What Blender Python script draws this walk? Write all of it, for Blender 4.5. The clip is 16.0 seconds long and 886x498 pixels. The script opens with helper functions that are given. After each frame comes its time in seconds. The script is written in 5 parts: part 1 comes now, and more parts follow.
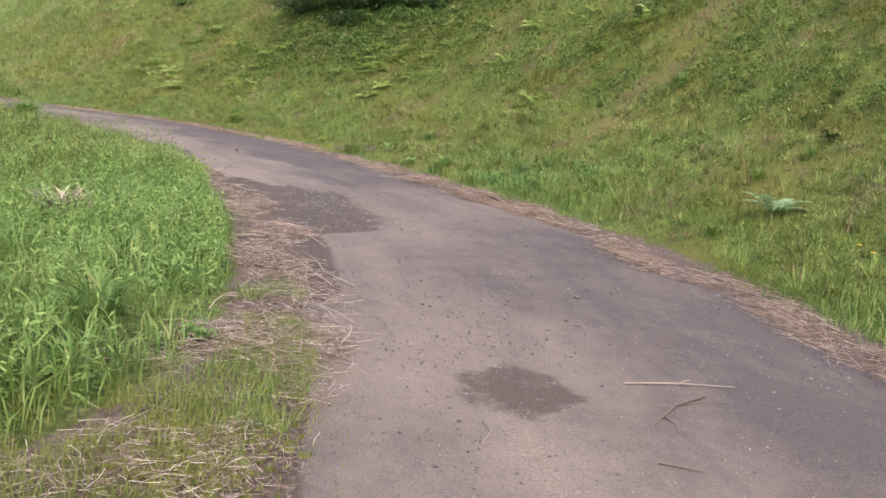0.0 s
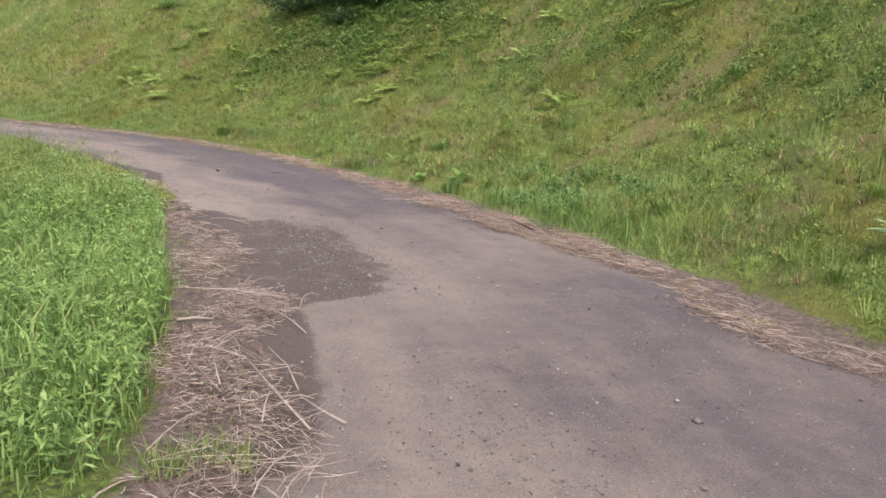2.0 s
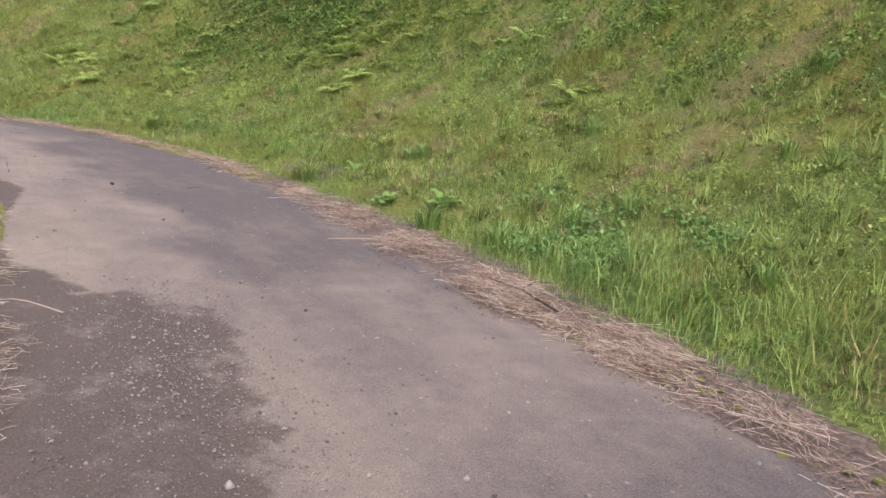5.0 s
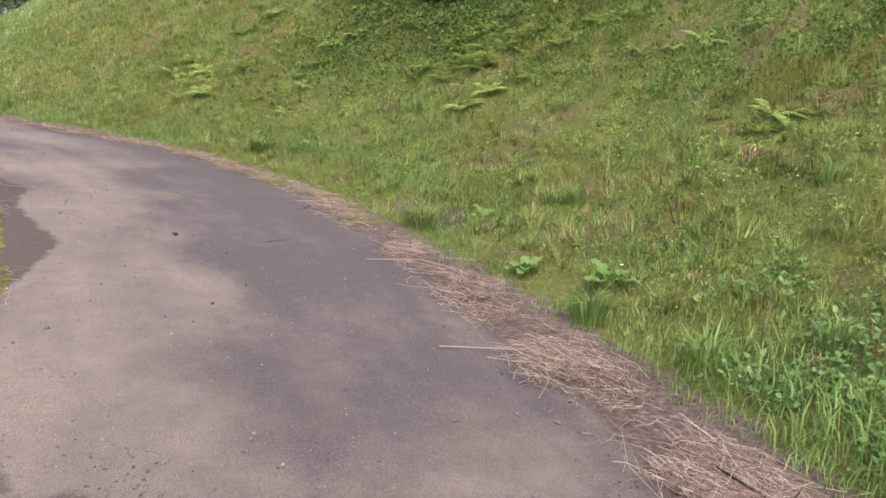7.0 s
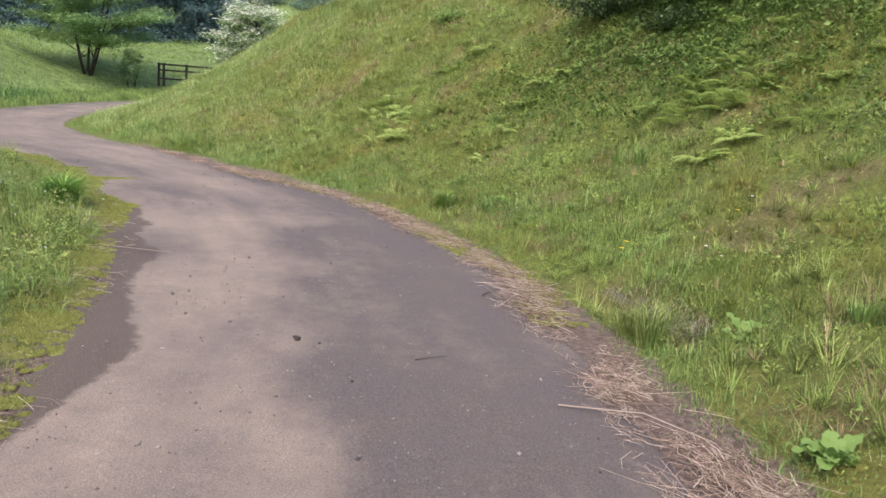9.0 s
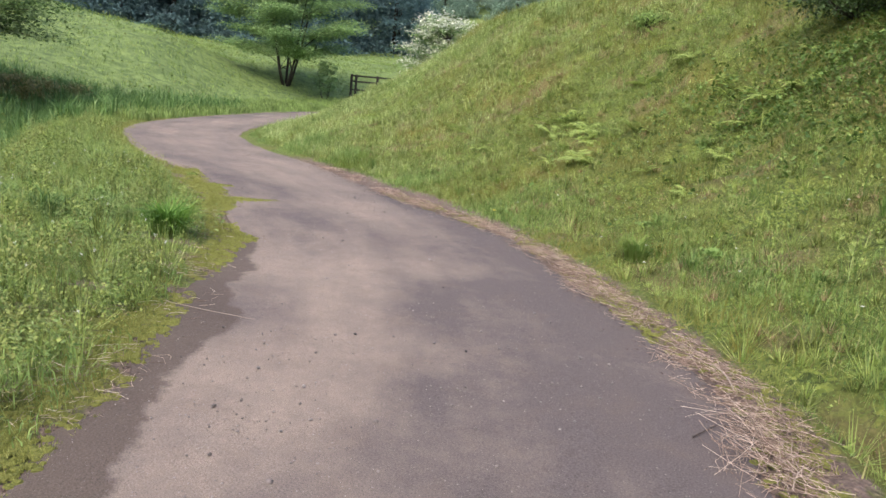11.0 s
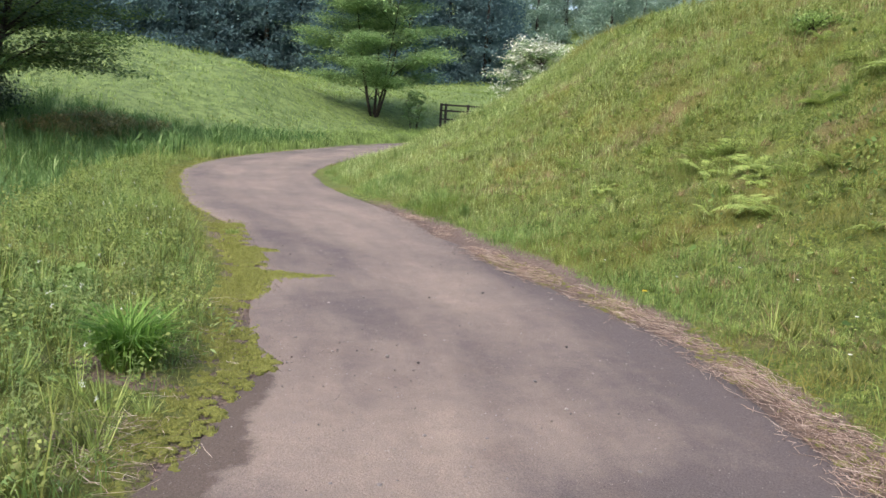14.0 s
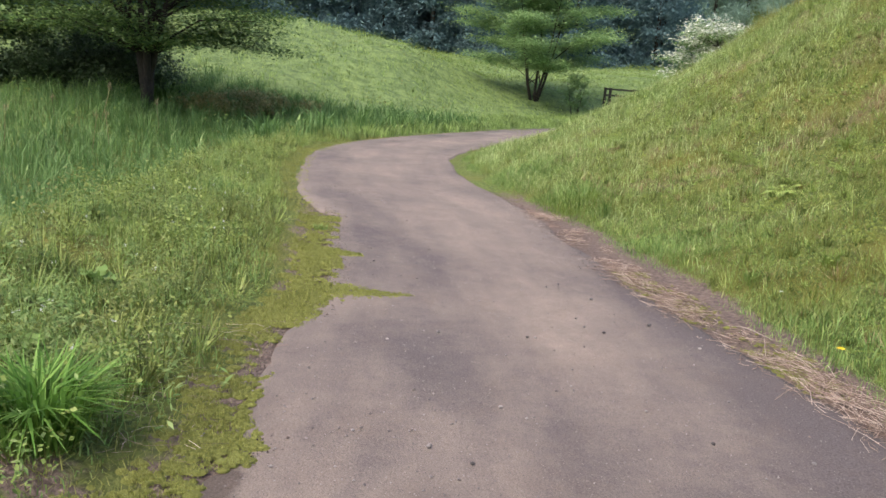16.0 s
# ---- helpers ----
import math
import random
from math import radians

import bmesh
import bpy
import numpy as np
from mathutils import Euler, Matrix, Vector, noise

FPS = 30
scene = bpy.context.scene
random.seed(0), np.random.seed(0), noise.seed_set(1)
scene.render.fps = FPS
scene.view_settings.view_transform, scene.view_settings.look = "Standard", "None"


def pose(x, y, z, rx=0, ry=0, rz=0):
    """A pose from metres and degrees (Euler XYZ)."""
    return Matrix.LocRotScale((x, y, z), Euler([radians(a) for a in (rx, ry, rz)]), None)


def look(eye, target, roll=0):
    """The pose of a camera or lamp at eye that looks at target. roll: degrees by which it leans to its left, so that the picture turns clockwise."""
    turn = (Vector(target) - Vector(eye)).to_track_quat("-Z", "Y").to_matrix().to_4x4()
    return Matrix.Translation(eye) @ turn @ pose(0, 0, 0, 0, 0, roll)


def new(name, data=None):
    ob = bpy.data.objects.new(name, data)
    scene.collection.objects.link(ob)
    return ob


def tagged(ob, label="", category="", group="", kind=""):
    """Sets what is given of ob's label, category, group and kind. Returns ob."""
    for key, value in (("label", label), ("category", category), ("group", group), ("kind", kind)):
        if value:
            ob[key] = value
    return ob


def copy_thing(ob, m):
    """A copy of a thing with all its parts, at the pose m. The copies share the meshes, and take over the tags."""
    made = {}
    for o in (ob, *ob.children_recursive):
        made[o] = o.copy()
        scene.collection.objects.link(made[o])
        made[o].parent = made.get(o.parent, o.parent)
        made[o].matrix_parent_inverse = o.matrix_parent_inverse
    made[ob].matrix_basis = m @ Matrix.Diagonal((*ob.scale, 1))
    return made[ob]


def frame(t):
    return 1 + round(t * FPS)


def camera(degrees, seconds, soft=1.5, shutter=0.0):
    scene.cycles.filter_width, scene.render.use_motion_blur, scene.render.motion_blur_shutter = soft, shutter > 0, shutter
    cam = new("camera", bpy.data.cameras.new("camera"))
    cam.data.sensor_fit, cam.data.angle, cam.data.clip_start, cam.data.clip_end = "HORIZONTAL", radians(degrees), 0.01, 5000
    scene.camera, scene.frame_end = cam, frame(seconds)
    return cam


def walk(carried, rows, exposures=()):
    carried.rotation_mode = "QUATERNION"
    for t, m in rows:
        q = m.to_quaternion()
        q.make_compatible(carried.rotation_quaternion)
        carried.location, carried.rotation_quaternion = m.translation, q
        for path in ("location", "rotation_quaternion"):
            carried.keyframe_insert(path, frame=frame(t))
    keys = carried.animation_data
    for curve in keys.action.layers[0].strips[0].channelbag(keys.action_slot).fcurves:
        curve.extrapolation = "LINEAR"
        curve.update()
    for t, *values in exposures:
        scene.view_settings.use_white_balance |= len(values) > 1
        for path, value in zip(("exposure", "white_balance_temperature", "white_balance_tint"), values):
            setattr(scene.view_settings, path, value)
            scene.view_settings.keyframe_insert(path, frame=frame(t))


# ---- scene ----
cam = camera(57.0, 16.0, soft=1.55)
EXPOSURES = [(0.0, 1.2, 6500, 15), (3.0, 1.2, 6500, 13.5), (7.0, 1.22, 6500, 16), (10.0, 1.22, 6500, 13), (16.0, 1.2, 6500, 13)]
PATH = [
    (0, (2.962, 0.568, 1.154), (2.449, 2.465, 0.783), 5.5),
    (0.5, (2.732, 1.014, 1.167), (2.159, 2.894, 0.798), 4.9),
    (1, (2.579, 1.466, 1.156), (1.973, 3.336, 0.785), 4.6),
    (1.5, (2.458, 1.901, 1.166), (1.89, 3.783, 0.799), 3.9),
    (2, (2.337, 2.319, 1.199), (1.802, 4.209, 0.824), 3.6),
    (2.5, (2.259, 2.768, 1.192), (1.821, 4.682, 0.809), 3.7),
    (3, (2.195, 3.227, 1.201), (1.847, 5.157, 0.805), 4.3),
    (3.5, (2.074, 3.676, 1.228), (1.725, 5.603, 0.821), 4.5),
    (3.7, (2.023, 3.851, 1.212), (1.665, 5.776, 0.802), 4.7),
    (5.8, (1.306, 5.931, 1.305), (0.647, 7.774, 0.894), 4.4),
    (6, (1.216, 6.14, 1.32), (0.513, 7.964, 0.897), 4.4),
    (6.5, (1.04, 6.601, 1.307), (0.268, 8.399, 0.891), 4.5),
    (7, (0.83, 7.083, 1.32), (0.032, 8.87, 0.911), 4.5),
    (7.5, (0.587, 7.536, 1.344), (-0.332, 9.264, 0.93), 4.6),
    (8, (0.364, 7.993, 1.323), (-0.635, 9.682, 0.933), 4.6),
    (8.5, (0.096, 8.481, 1.317), (-1.016, 10.101, 0.942), 4.1),
    (9, (-0.164, 8.88, 1.35), (-1.404, 10.409, 0.994), 4.4),
    (9.5, (-0.461, 9.332, 1.357), (-1.766, 10.809, 1.015), 4.3),
    (10, (-0.805, 9.736, 1.355), (-2.205, 11.121, 1.008), 4.2),
    (10.2, (-0.937, 9.886, 1.371), (-2.386, 11.219, 1.024), 4.3),
    (12.3, (-2.611, 11.199, 1.382), (-4.207, 12.351, 1.028), 5.6),
    (12.5, (-2.79, 11.318, 1.357), (-4.399, 12.456, 1.014), 5.5),
    (13, (-3.226, 11.549, 1.362), (-4.873, 12.636, 1.033), 5.3),
    (13.5, (-3.656, 11.792, 1.375), (-5.302, 12.89, 1.08), 5.1),
    (14, (-4.041, 11.992, 1.379), (-5.726, 13.022, 1.067), 3.9),
    (14.5, (-4.366, 12.201, 1.346), (-6.095, 13.151, 1.017), 3.5),
    (15, (-4.674, 12.503, 1.35), (-6.431, 13.391, 0.992), 3.9),
    (15.5, (-4.981, 12.804, 1.367), (-6.784, 13.585, 0.993), 4.1),
    (16, (-5.305, 13.093, 1.352), (-7.148, 13.772, 0.975), 4.7),
]
walk(cam, [(t, look(eye, target, roll)) for t, eye, target, roll in PATH], EXPOSURES)
# ---- land form ----
CENTRE = [(7.2, -7.0), (6.0, -3.5), (4.8, 0.3), (3.35, 3.6), (1.85, 6.55), (0.25, 8.65), (-1.0, 10.0), (-2.6, 11.4),
          (-4.3, 12.85), (-6.75, 14.25), (-9.65, 15.35), (-13.75, 16.15), (-17.8, 16.7), (-21.9, 17.95), (-26.2, 20.5),
          (-31.0, 24.2), (-38.0, 30.0), (-44.0, 37.0), (-47.5, 46.0), (-49.0, 60.0)]
HALF = 1.4


def spline(points, step=0.1):
    """A Catmull-Rom line through the points, sampled evenly."""
    p = np.array([2 * np.subtract(points[0], 0) - points[1], *points, 2 * np.subtract(points[-1], 0) - points[-2]], float)
    out = []
    for a, b, c, e in zip(p, p[1:], p[2:], p[3:]):
        u = np.linspace(0, 1, 60, endpoint=False)[:, None]
        out.append(0.5 * (2 * b + (c - a) * u + (2 * a - 5 * b + 4 * c - e) * u**2 + (3 * b - a - 3 * c + e) * u**3))
    q = np.concatenate(out)
    s = np.r_[0, np.cumsum(np.hypot(*np.diff(q, axis=0).T))]
    t = np.arange(0, s[-1], step)
    return np.stack([np.interp(t, s, q[:, 0]), np.interp(t, s, q[:, 1])], 1)


LINE = spline(CENTRE)
WAY = np.gradient(LINE, axis=0)
WAY /= np.hypot(*WAY.T)[:, None]
RIGHT = np.stack([WAY[:, 1], -WAY[:, 0]], 1)


def along(x, y):
    """Length along the path's middle line and the distance to the right of it."""
    xy = np.stack([np.ravel(x), np.ravel(y)], 1).astype(float)
    s, d = np.empty(len(xy)), np.empty(len(xy))
    coarse = LINE[::5]
    for a in range(0, len(xy), 4000):
        part_xy = xy[a:a + 4000]
        k = np.argmin(((part_xy[:, None] - coarse[None]) ** 2).sum(-1), 1) * 5
        near = np.clip(k[:, None] + np.arange(-5, 6)[None], 0, len(LINE) - 1)
        k = near[np.arange(len(k)), np.argmin(((part_xy[:, None] - LINE[near]) ** 2).sum(-1), 1)]
        off = part_xy - LINE[k]
        ahead = (off * WAY[k]).sum(1)
        s[a:a + 4000] = k * 0.1 + np.clip(ahead, -0.1, 0.1)
        side = (off * RIGHT[k]).sum(1)
        d[a:a + 4000] = np.sign(side) * np.hypot(*off.T)
    return s.reshape(np.shape(x)), d.reshape(np.shape(x))


def waves(x, y, size, seed):
    """Soft uneven swells, about -1 to 1."""
    r = np.random.RandomState(seed)
    out = 0
    for n in range(7):
        a, f, p = r.uniform(0, 6.283), r.uniform(0.6, 1.7) / size, r.uniform(0, 6.283)
        out = out + np.sin((x * np.cos(a) + y * np.sin(a)) * f * 6.283 + p)
    return out / 3.2


BANK_OUT = [0, 0.3, 1.0, 2.0, 3.0, 4.0, 4.8, 6.0, 8.0, 10.0, 14.0, 40.0]
BANK_UP = [0, 0.05, 0.27, 0.66, 1.12, 1.8, 2.4, 3.25, 4.3, 4.9, 5.3, 6.0]
VERGE_OUT = [0, 0.5, 1.9, 2.6, 4.0, 6.5, 10.0, 16.0, 60.0]
VERGE_UP = [0.0, 0.03, 0.03, -0.2, -0.9, -1.2, -0.8, 0.0, 0.3]


def ditch(s, d):
    """A short cut in the turf along the bank's foot, 0 to 1."""
    return np.exp(-((s - 22.9) / 0.85) ** 4 - ((d - 1.94) / 0.16) ** 2)


def ground_height(x, y):
    x, y = np.asarray(x, float), np.asarray(y, float)
    s, d = along(x, y)
    e = np.abs(d) - HALF
    bank = np.interp(e, BANK_OUT, BANK_UP) * np.interp(s, [36, 44], [1, 0.97]) + np.clip(e / 2, 0, 1) * (0.10 * waves(x, y, 3.5, 3) + 0.06 * waves(x, y, 1.3, 4) + 0.05 * waves(x, y, 0.6, 8))
    low = np.interp(e * np.interp(s, [32, 38], [1, 1.45]), VERGE_OUT, VERGE_UP)
    verge = np.where(low < 0, low * np.interp(s, [42, 56], [1, 0.15]), low) + np.clip(e / 2, 0, 1) * (0.06 * waves(x, y, 3.0, 5) + 0.075 * waves(x, y, 1.0, 6) + 0.035 * waves(x, y, 0.55, 7))
    # The mound's blunt end, seen along its length.
    deep, left = -0.94 * (x + 5.3) + 0.342 * (y - 13.1), -0.342 * (x + 5.3) - 0.94 * (y - 13.1)
    hill = np.interp(left, [-7, -4, -2.6, 0, 1.7, 3.5, 7, 10, 16, 34], [0, 0.1, 0.25, 1.0, 1.75, 2.25, 2.5, 2.85, 3.1, 1.0]) * np.exp(-((deep - 53) / 16) ** 2)
    far = np.interp(np.hypot(x + 5, y - 13), [42, 56, 95, 125, 190], [0, 2.05, 5.1, 8, 28])
    z = np.where(d > 0, bank, verge + np.clip(e / 12, 0, 1) * (hill + far + np.clip(e / 30, 0, 1) * (0.12 * waves(x, y, 4.0, 9) + 0.3 * waves(x, y, 15.0, 10))))
    z = z - 0.36 * ditch(s, d)
    return np.where(e < 0, 0.0, z), s, d


# Where things begin beside the middle line, by length along it.
DAMP_S = [12.9, 13.3, 14.7, 15.2, 15.45, 16.1, 17.0, 17.7, 18.0, 18.25, 18.6, 19.0, 19.5, 20.8, 21.2, 21.9, 22.3, 23.1, 23.7, 24.6, 25.4, 26.0, 26.5, 27.0, 27.5, 40.0]
DAMP_D = [1.6, 1.38, 1.36, 1.36, 0.85, 0.6, 0.56, 0.54, 0.8, 1.12, 1.24, 1.45, 1.51, 1.36, 1.22, 1.1, 1.22, 1.37, 1.41, 1.25, 1.43, 1.25, 1.33, 1.24, 1.5, 1.5]
MOSS_S = [19.0, 20.9, 21.6, 22.4, 23.8, 25.3, 26.2, 26.9, 27.2, 27.6, 28.7, 29.3, 30.5, 31.8, 33.2, 33.5, 34.3, 37.3, 46.0]
MOSS_D = [1.62, 1.42, 1.5, 1.58, 1.63, 1.66, 1.51, 1.44, 1.31, 1.47, 1.49, 1.38, 1.29, 1.3, 1.21, 1.36, 1.52, 1.42, 1.45]
STRAW_S = [9.0, 10.9, 11.4, 12.3, 13.2, 13.8, 14.2, 14.6, 15.1, 15.5, 16.0, 16.8, 17.8, 19.0, 21.0]
STRAW_D = [2.0, 1.66, 1.48, 1.4, 1.4, 1.56, 1.58, 1.5, 1.36, 1.44, 1.5, 1.44, 1.37, 1.5, 1.55]
LUSH_S = [9.0, 10.5, 11.2, 11.8, 12.4, 16.0, 18.0, 19.5, 21.0, 24.0]
LUSH_D = [2.9, 2.7, 2.4, 2.12, 2.0, 2.02, 1.86, 1.66, 1.55, 1.7]
FOOT_S = [9.0, 12.0, 12.6, 13.7, 14.2, 14.8, 15.4, 16.6, 17.3, 18.4, 19.3, 20.2, 22.0, 22.8, 23.4, 25.5, 27.6, 28.6, 29.6, 30.8, 32.0, 33.2, 35.0, 46.0]
FOOT_D = [1.1, 1.08, 0.98, 1.16, 0.9, 0.86, 1.04, 0.96, 0.88, 0.86, 0.88, 0.99, 1.12, 0.98, 1.2, 1.1, 1.2, 1.08, 0.92, 0.84, 0.88, 1.02, 1.1, 1.12]


def dead_patch(x, y):
    """Where the bank's turf has died back, 0 to 1."""
    w = waves(x, y, 1.9, 57) + 0.5 * waves(x, y, 0.7, 58)
    return np.clip((w - 0.38) / 0.4, 0, 1)


def shaded_thicket(x, y):
    """The overgrown, littered spot high on the bank whose shade is put into the ground colour, 0 to 1."""
    return np.clip(1.6 * np.exp(-((x + 4.7) / 2.3) ** 2 - ((y - 20.8) / 1.4) ** 2), 0, 1)


# ---- end of land form ----

# ---- world and light ----
world = bpy.data.worlds.new("overcast_sky")
scene.world = world
world.use_nodes = True
wn, wl = world.node_tree.nodes, world.node_tree.links
sky = wn.new("ShaderNodeTexSky")
sky.sky_type, sky.sun_disc = "NISHITA", False
sky.sun_elevation, sky.sun_rotation = radians(52), radians(155)
sky.air_density, sky.dust_density, sky.ozone_density = 1.0, 4.0, 1.0
wl.new(sky.outputs[0], wn["Background"].inputs[0])
wn["Background"].inputs[1].default_value = 0.15
sun = new("sun", bpy.data.lights.new("sun", "SUN"))
sun.data.energy, sun.data.angle, sun.data.color = 1.0, radians(40), (1.0, 0.95, 0.86)
# The sun stands behind the walker, at the sky's own bearing.
el, az = radians(52), radians(155)
sun.matrix_world = look((0, 0, 60), (-math.sin(az) * math.cos(el), -math.cos(az) * math.cos(el), 60 - math.sin(el)))


# ---- materials ----
class Nodes:
    """A small hand for node materials."""

    def __init__(self, name, rough=0.7):
        self.m = bpy.data.materials.new(name)
        self.m.use_nodes = True
        self.t = self.m.node_tree
        self.bsdf = self.t.nodes["Principled BSDF"]
        self.out = self.t.nodes["Material Output"]
        self.bsdf.inputs["Roughness"].default_value = rough
        self.bsdf.inputs["Specular IOR Level"].default_value = 0.3

    def add(self, kind, **sockets):
        n = self.t.nodes.new(kind)
        for k, v in sockets.items():
            self.put(n.inputs[k.replace("_", " ")], v)
        return n

    def put(self, socket, v):
        if isinstance(v, bpy.types.NodeSocket):
            self.t.links.new(v, socket)
        else:
            socket.default_value = v

    def noise(self, scale, detail=5.0, rough=0.55, vector=None):
        n = self.add("ShaderNodeTexNoise", Scale=scale, Detail=detail, Roughness=rough)
        if vector is not None:
            self.put(n.inputs["Vector"], vector)
        return n.outputs["Fac"]

    def ramp(self, fac, stops):
        n = self.add("ShaderNodeValToRGB", Fac=fac)
        e = n.color_ramp.elements
        while len(e) < len(stops):
            e.new(0.5)
        for one, (p, c) in zip(e, stops):
            one.position, one.color = p, (*c, 1) if len(c) == 3 else c
        return n.outputs["Color"]

    def step(self, fac, low, high):
        n = self.add("ShaderNodeMapRange", Value=fac)
        n.inputs["From Min"].default_value, n.inputs["From Max"].default_value = low, high
        return n.outputs["Result"]

    def mix(self, fac, a, b, blend="MIX"):
        n = self.add("ShaderNodeMix")
        n.data_type, n.blend_type = "RGBA", blend
        self.put(n.inputs["Factor"], fac)
        self.put(n.inputs[6], a if isinstance(a, bpy.types.NodeSocket) else (*a, 1))
        self.put(n.inputs[7], b if isinstance(b, bpy.types.NodeSocket) else (*b, 1))
        return n.outputs[2]

    def math(self, op, a, b=0.0):
        n = self.add("ShaderNodeMath")
        n.operation = op
        self.put(n.inputs[0], a)
        self.put(n.inputs[1], b)
        return n.outputs[0]

    def place(self):
        return self.add("ShaderNodeNewGeometry").outputs["Position"]

    def island(self):
        return self.add("ShaderNodeNewGeometry").outputs["Random Per Island"]

    def attr(self, name):
        n = self.add("ShaderNodeAttribute")
        n.attribute_name = name
        return n

    def bump(self, height, strength, distance):
        n = self.add("ShaderNodeBump", Height=height, Strength=strength, Distance=distance)
        self.put(self.bsdf.inputs["Normal"], n.outputs[0])

    def colour(self, c):
        self.put(self.bsdf.inputs["Base Color"], c)
        return self

    def thin(self, c, share):
        """Light shines through the leaf."""
        tr = self.add("ShaderNodeBsdfTranslucent", Color=c)
        mx = self.add("ShaderNodeMixShader", Fac=share)
        self.t.links.new(self.bsdf.outputs[0], mx.inputs[1])
        self.t.links.new(tr.outputs[0], mx.inputs[2])
        self.t.links.new(mx.outputs[0], self.out.inputs[0])


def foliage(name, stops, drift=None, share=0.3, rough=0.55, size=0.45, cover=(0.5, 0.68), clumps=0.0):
    """Leaves or blades: every one its own tone, patches of a second tone over metres, and shade between clumps painted
    into the colour.
    """
    n = Nodes(name, rough)
    c = n.ramp(n.island(), stops)
    if drift:
        c = n.mix(n.step(n.noise(size, 4, 0.6, n.place()), *cover), c, n.mix(n.island(), drift, [v * 0.6 for v in drift]))
    # Clump-sized shade, multiplied into the leaf colour; the value is its noise scale.
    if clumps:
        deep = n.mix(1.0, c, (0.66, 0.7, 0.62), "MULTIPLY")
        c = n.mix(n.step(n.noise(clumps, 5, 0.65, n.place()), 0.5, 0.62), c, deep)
    n.colour(c)
    n.thin(c, share)
    return n.m


def plain(name, low, high, scale, rough=0.8, bump=0.3, depth=0.01):
    n = Nodes(name, rough)
    f = n.noise(scale, 6)
    n.colour(n.ramp(f, [(0.3, low), (0.7, high)]))
    n.bump(n.noise(scale * 4, 6), bump, depth)
    return n.m


def soil_and_turf():
    n = Nodes("turf_and_soil", 0.9)
    p = n.place()
    turf = n.ramp(n.noise(9.0, 8, 0.7, p), [(0.28, (0.05, 0.058, 0.016)), (0.5, (0.105, 0.125, 0.028)), (0.72, (0.18, 0.19, 0.05))])
    cell = n.add("ShaderNodeTexVoronoi", Vector=p, Scale=38.0)
    leafy = n.ramp(cell.outputs["Color"], [(0.2, (0.05, 0.075, 0.016)), (0.55, (0.12, 0.165, 0.03)), (0.85, (0.22, 0.27, 0.055))])
    turf = n.mix(n.step(n.noise(2.2, 5, 0.6, p), 0.4, 0.6), turf, leafy)
    moss = n.ramp(n.noise(22.0, 6, 0.7, p), [(0.3, (0.10, 0.105, 0.02)), (0.7, (0.2, 0.19, 0.045))])
    turf = n.mix(n.step(n.noise(0.55, 5, 0.6, p), 0.5, 0.62), turf, moss)
    # The dead tone also serves as painted shade in the ditch and thicket.
    dead = n.ramp(n.noise(30.0, 6, 0.7, p), [(0.3, (0.06, 0.047, 0.02)), (0.7, (0.22, 0.18, 0.078))])
    dead_or_shaded = n.math("ADD", n.attr("dead").outputs["Fac"], n.math("MULTIPLY", n.math("SUBTRACT", n.noise(6.0, 6, 0.65, p), 0.5), 0.9))
    turf = n.mix(n.math("MULTIPLY", n.step(dead_or_shaded, 0.32, 0.75), 0.7), turf, dead)
    meadow = n.ramp(n.noise(1.6, 8, 0.7, p), [(0.35, (0.07, 0.115, 0.035)), (0.65, (0.21, 0.285, 0.09))])
    turf = n.mix(n.attr("meadow").outputs["Fac"], turf, meadow)
    soil = n.ramp(n.noise(26.0, 8, 0.7, p), [(0.3, (0.075, 0.052, 0.042)), (0.55, (0.185, 0.135, 0.11)), (0.75, (0.34, 0.265, 0.22))])
    bare = n.math("ADD", n.attr("bare").outputs["Fac"], n.math("MULTIPLY", n.math("SUBTRACT", n.noise(5.0, 5, 0.6, p), 0.5), 1.1))
    n.colour(n.mix(n.step(bare, 0.4, 0.6), turf, soil))
    n.bump(n.math("ADD", n.noise(45.0, 8, 0.75, p), n.math("MULTIPLY", cell.outputs["Distance"], -0.8)), 0.9, 0.03)
    return n.m


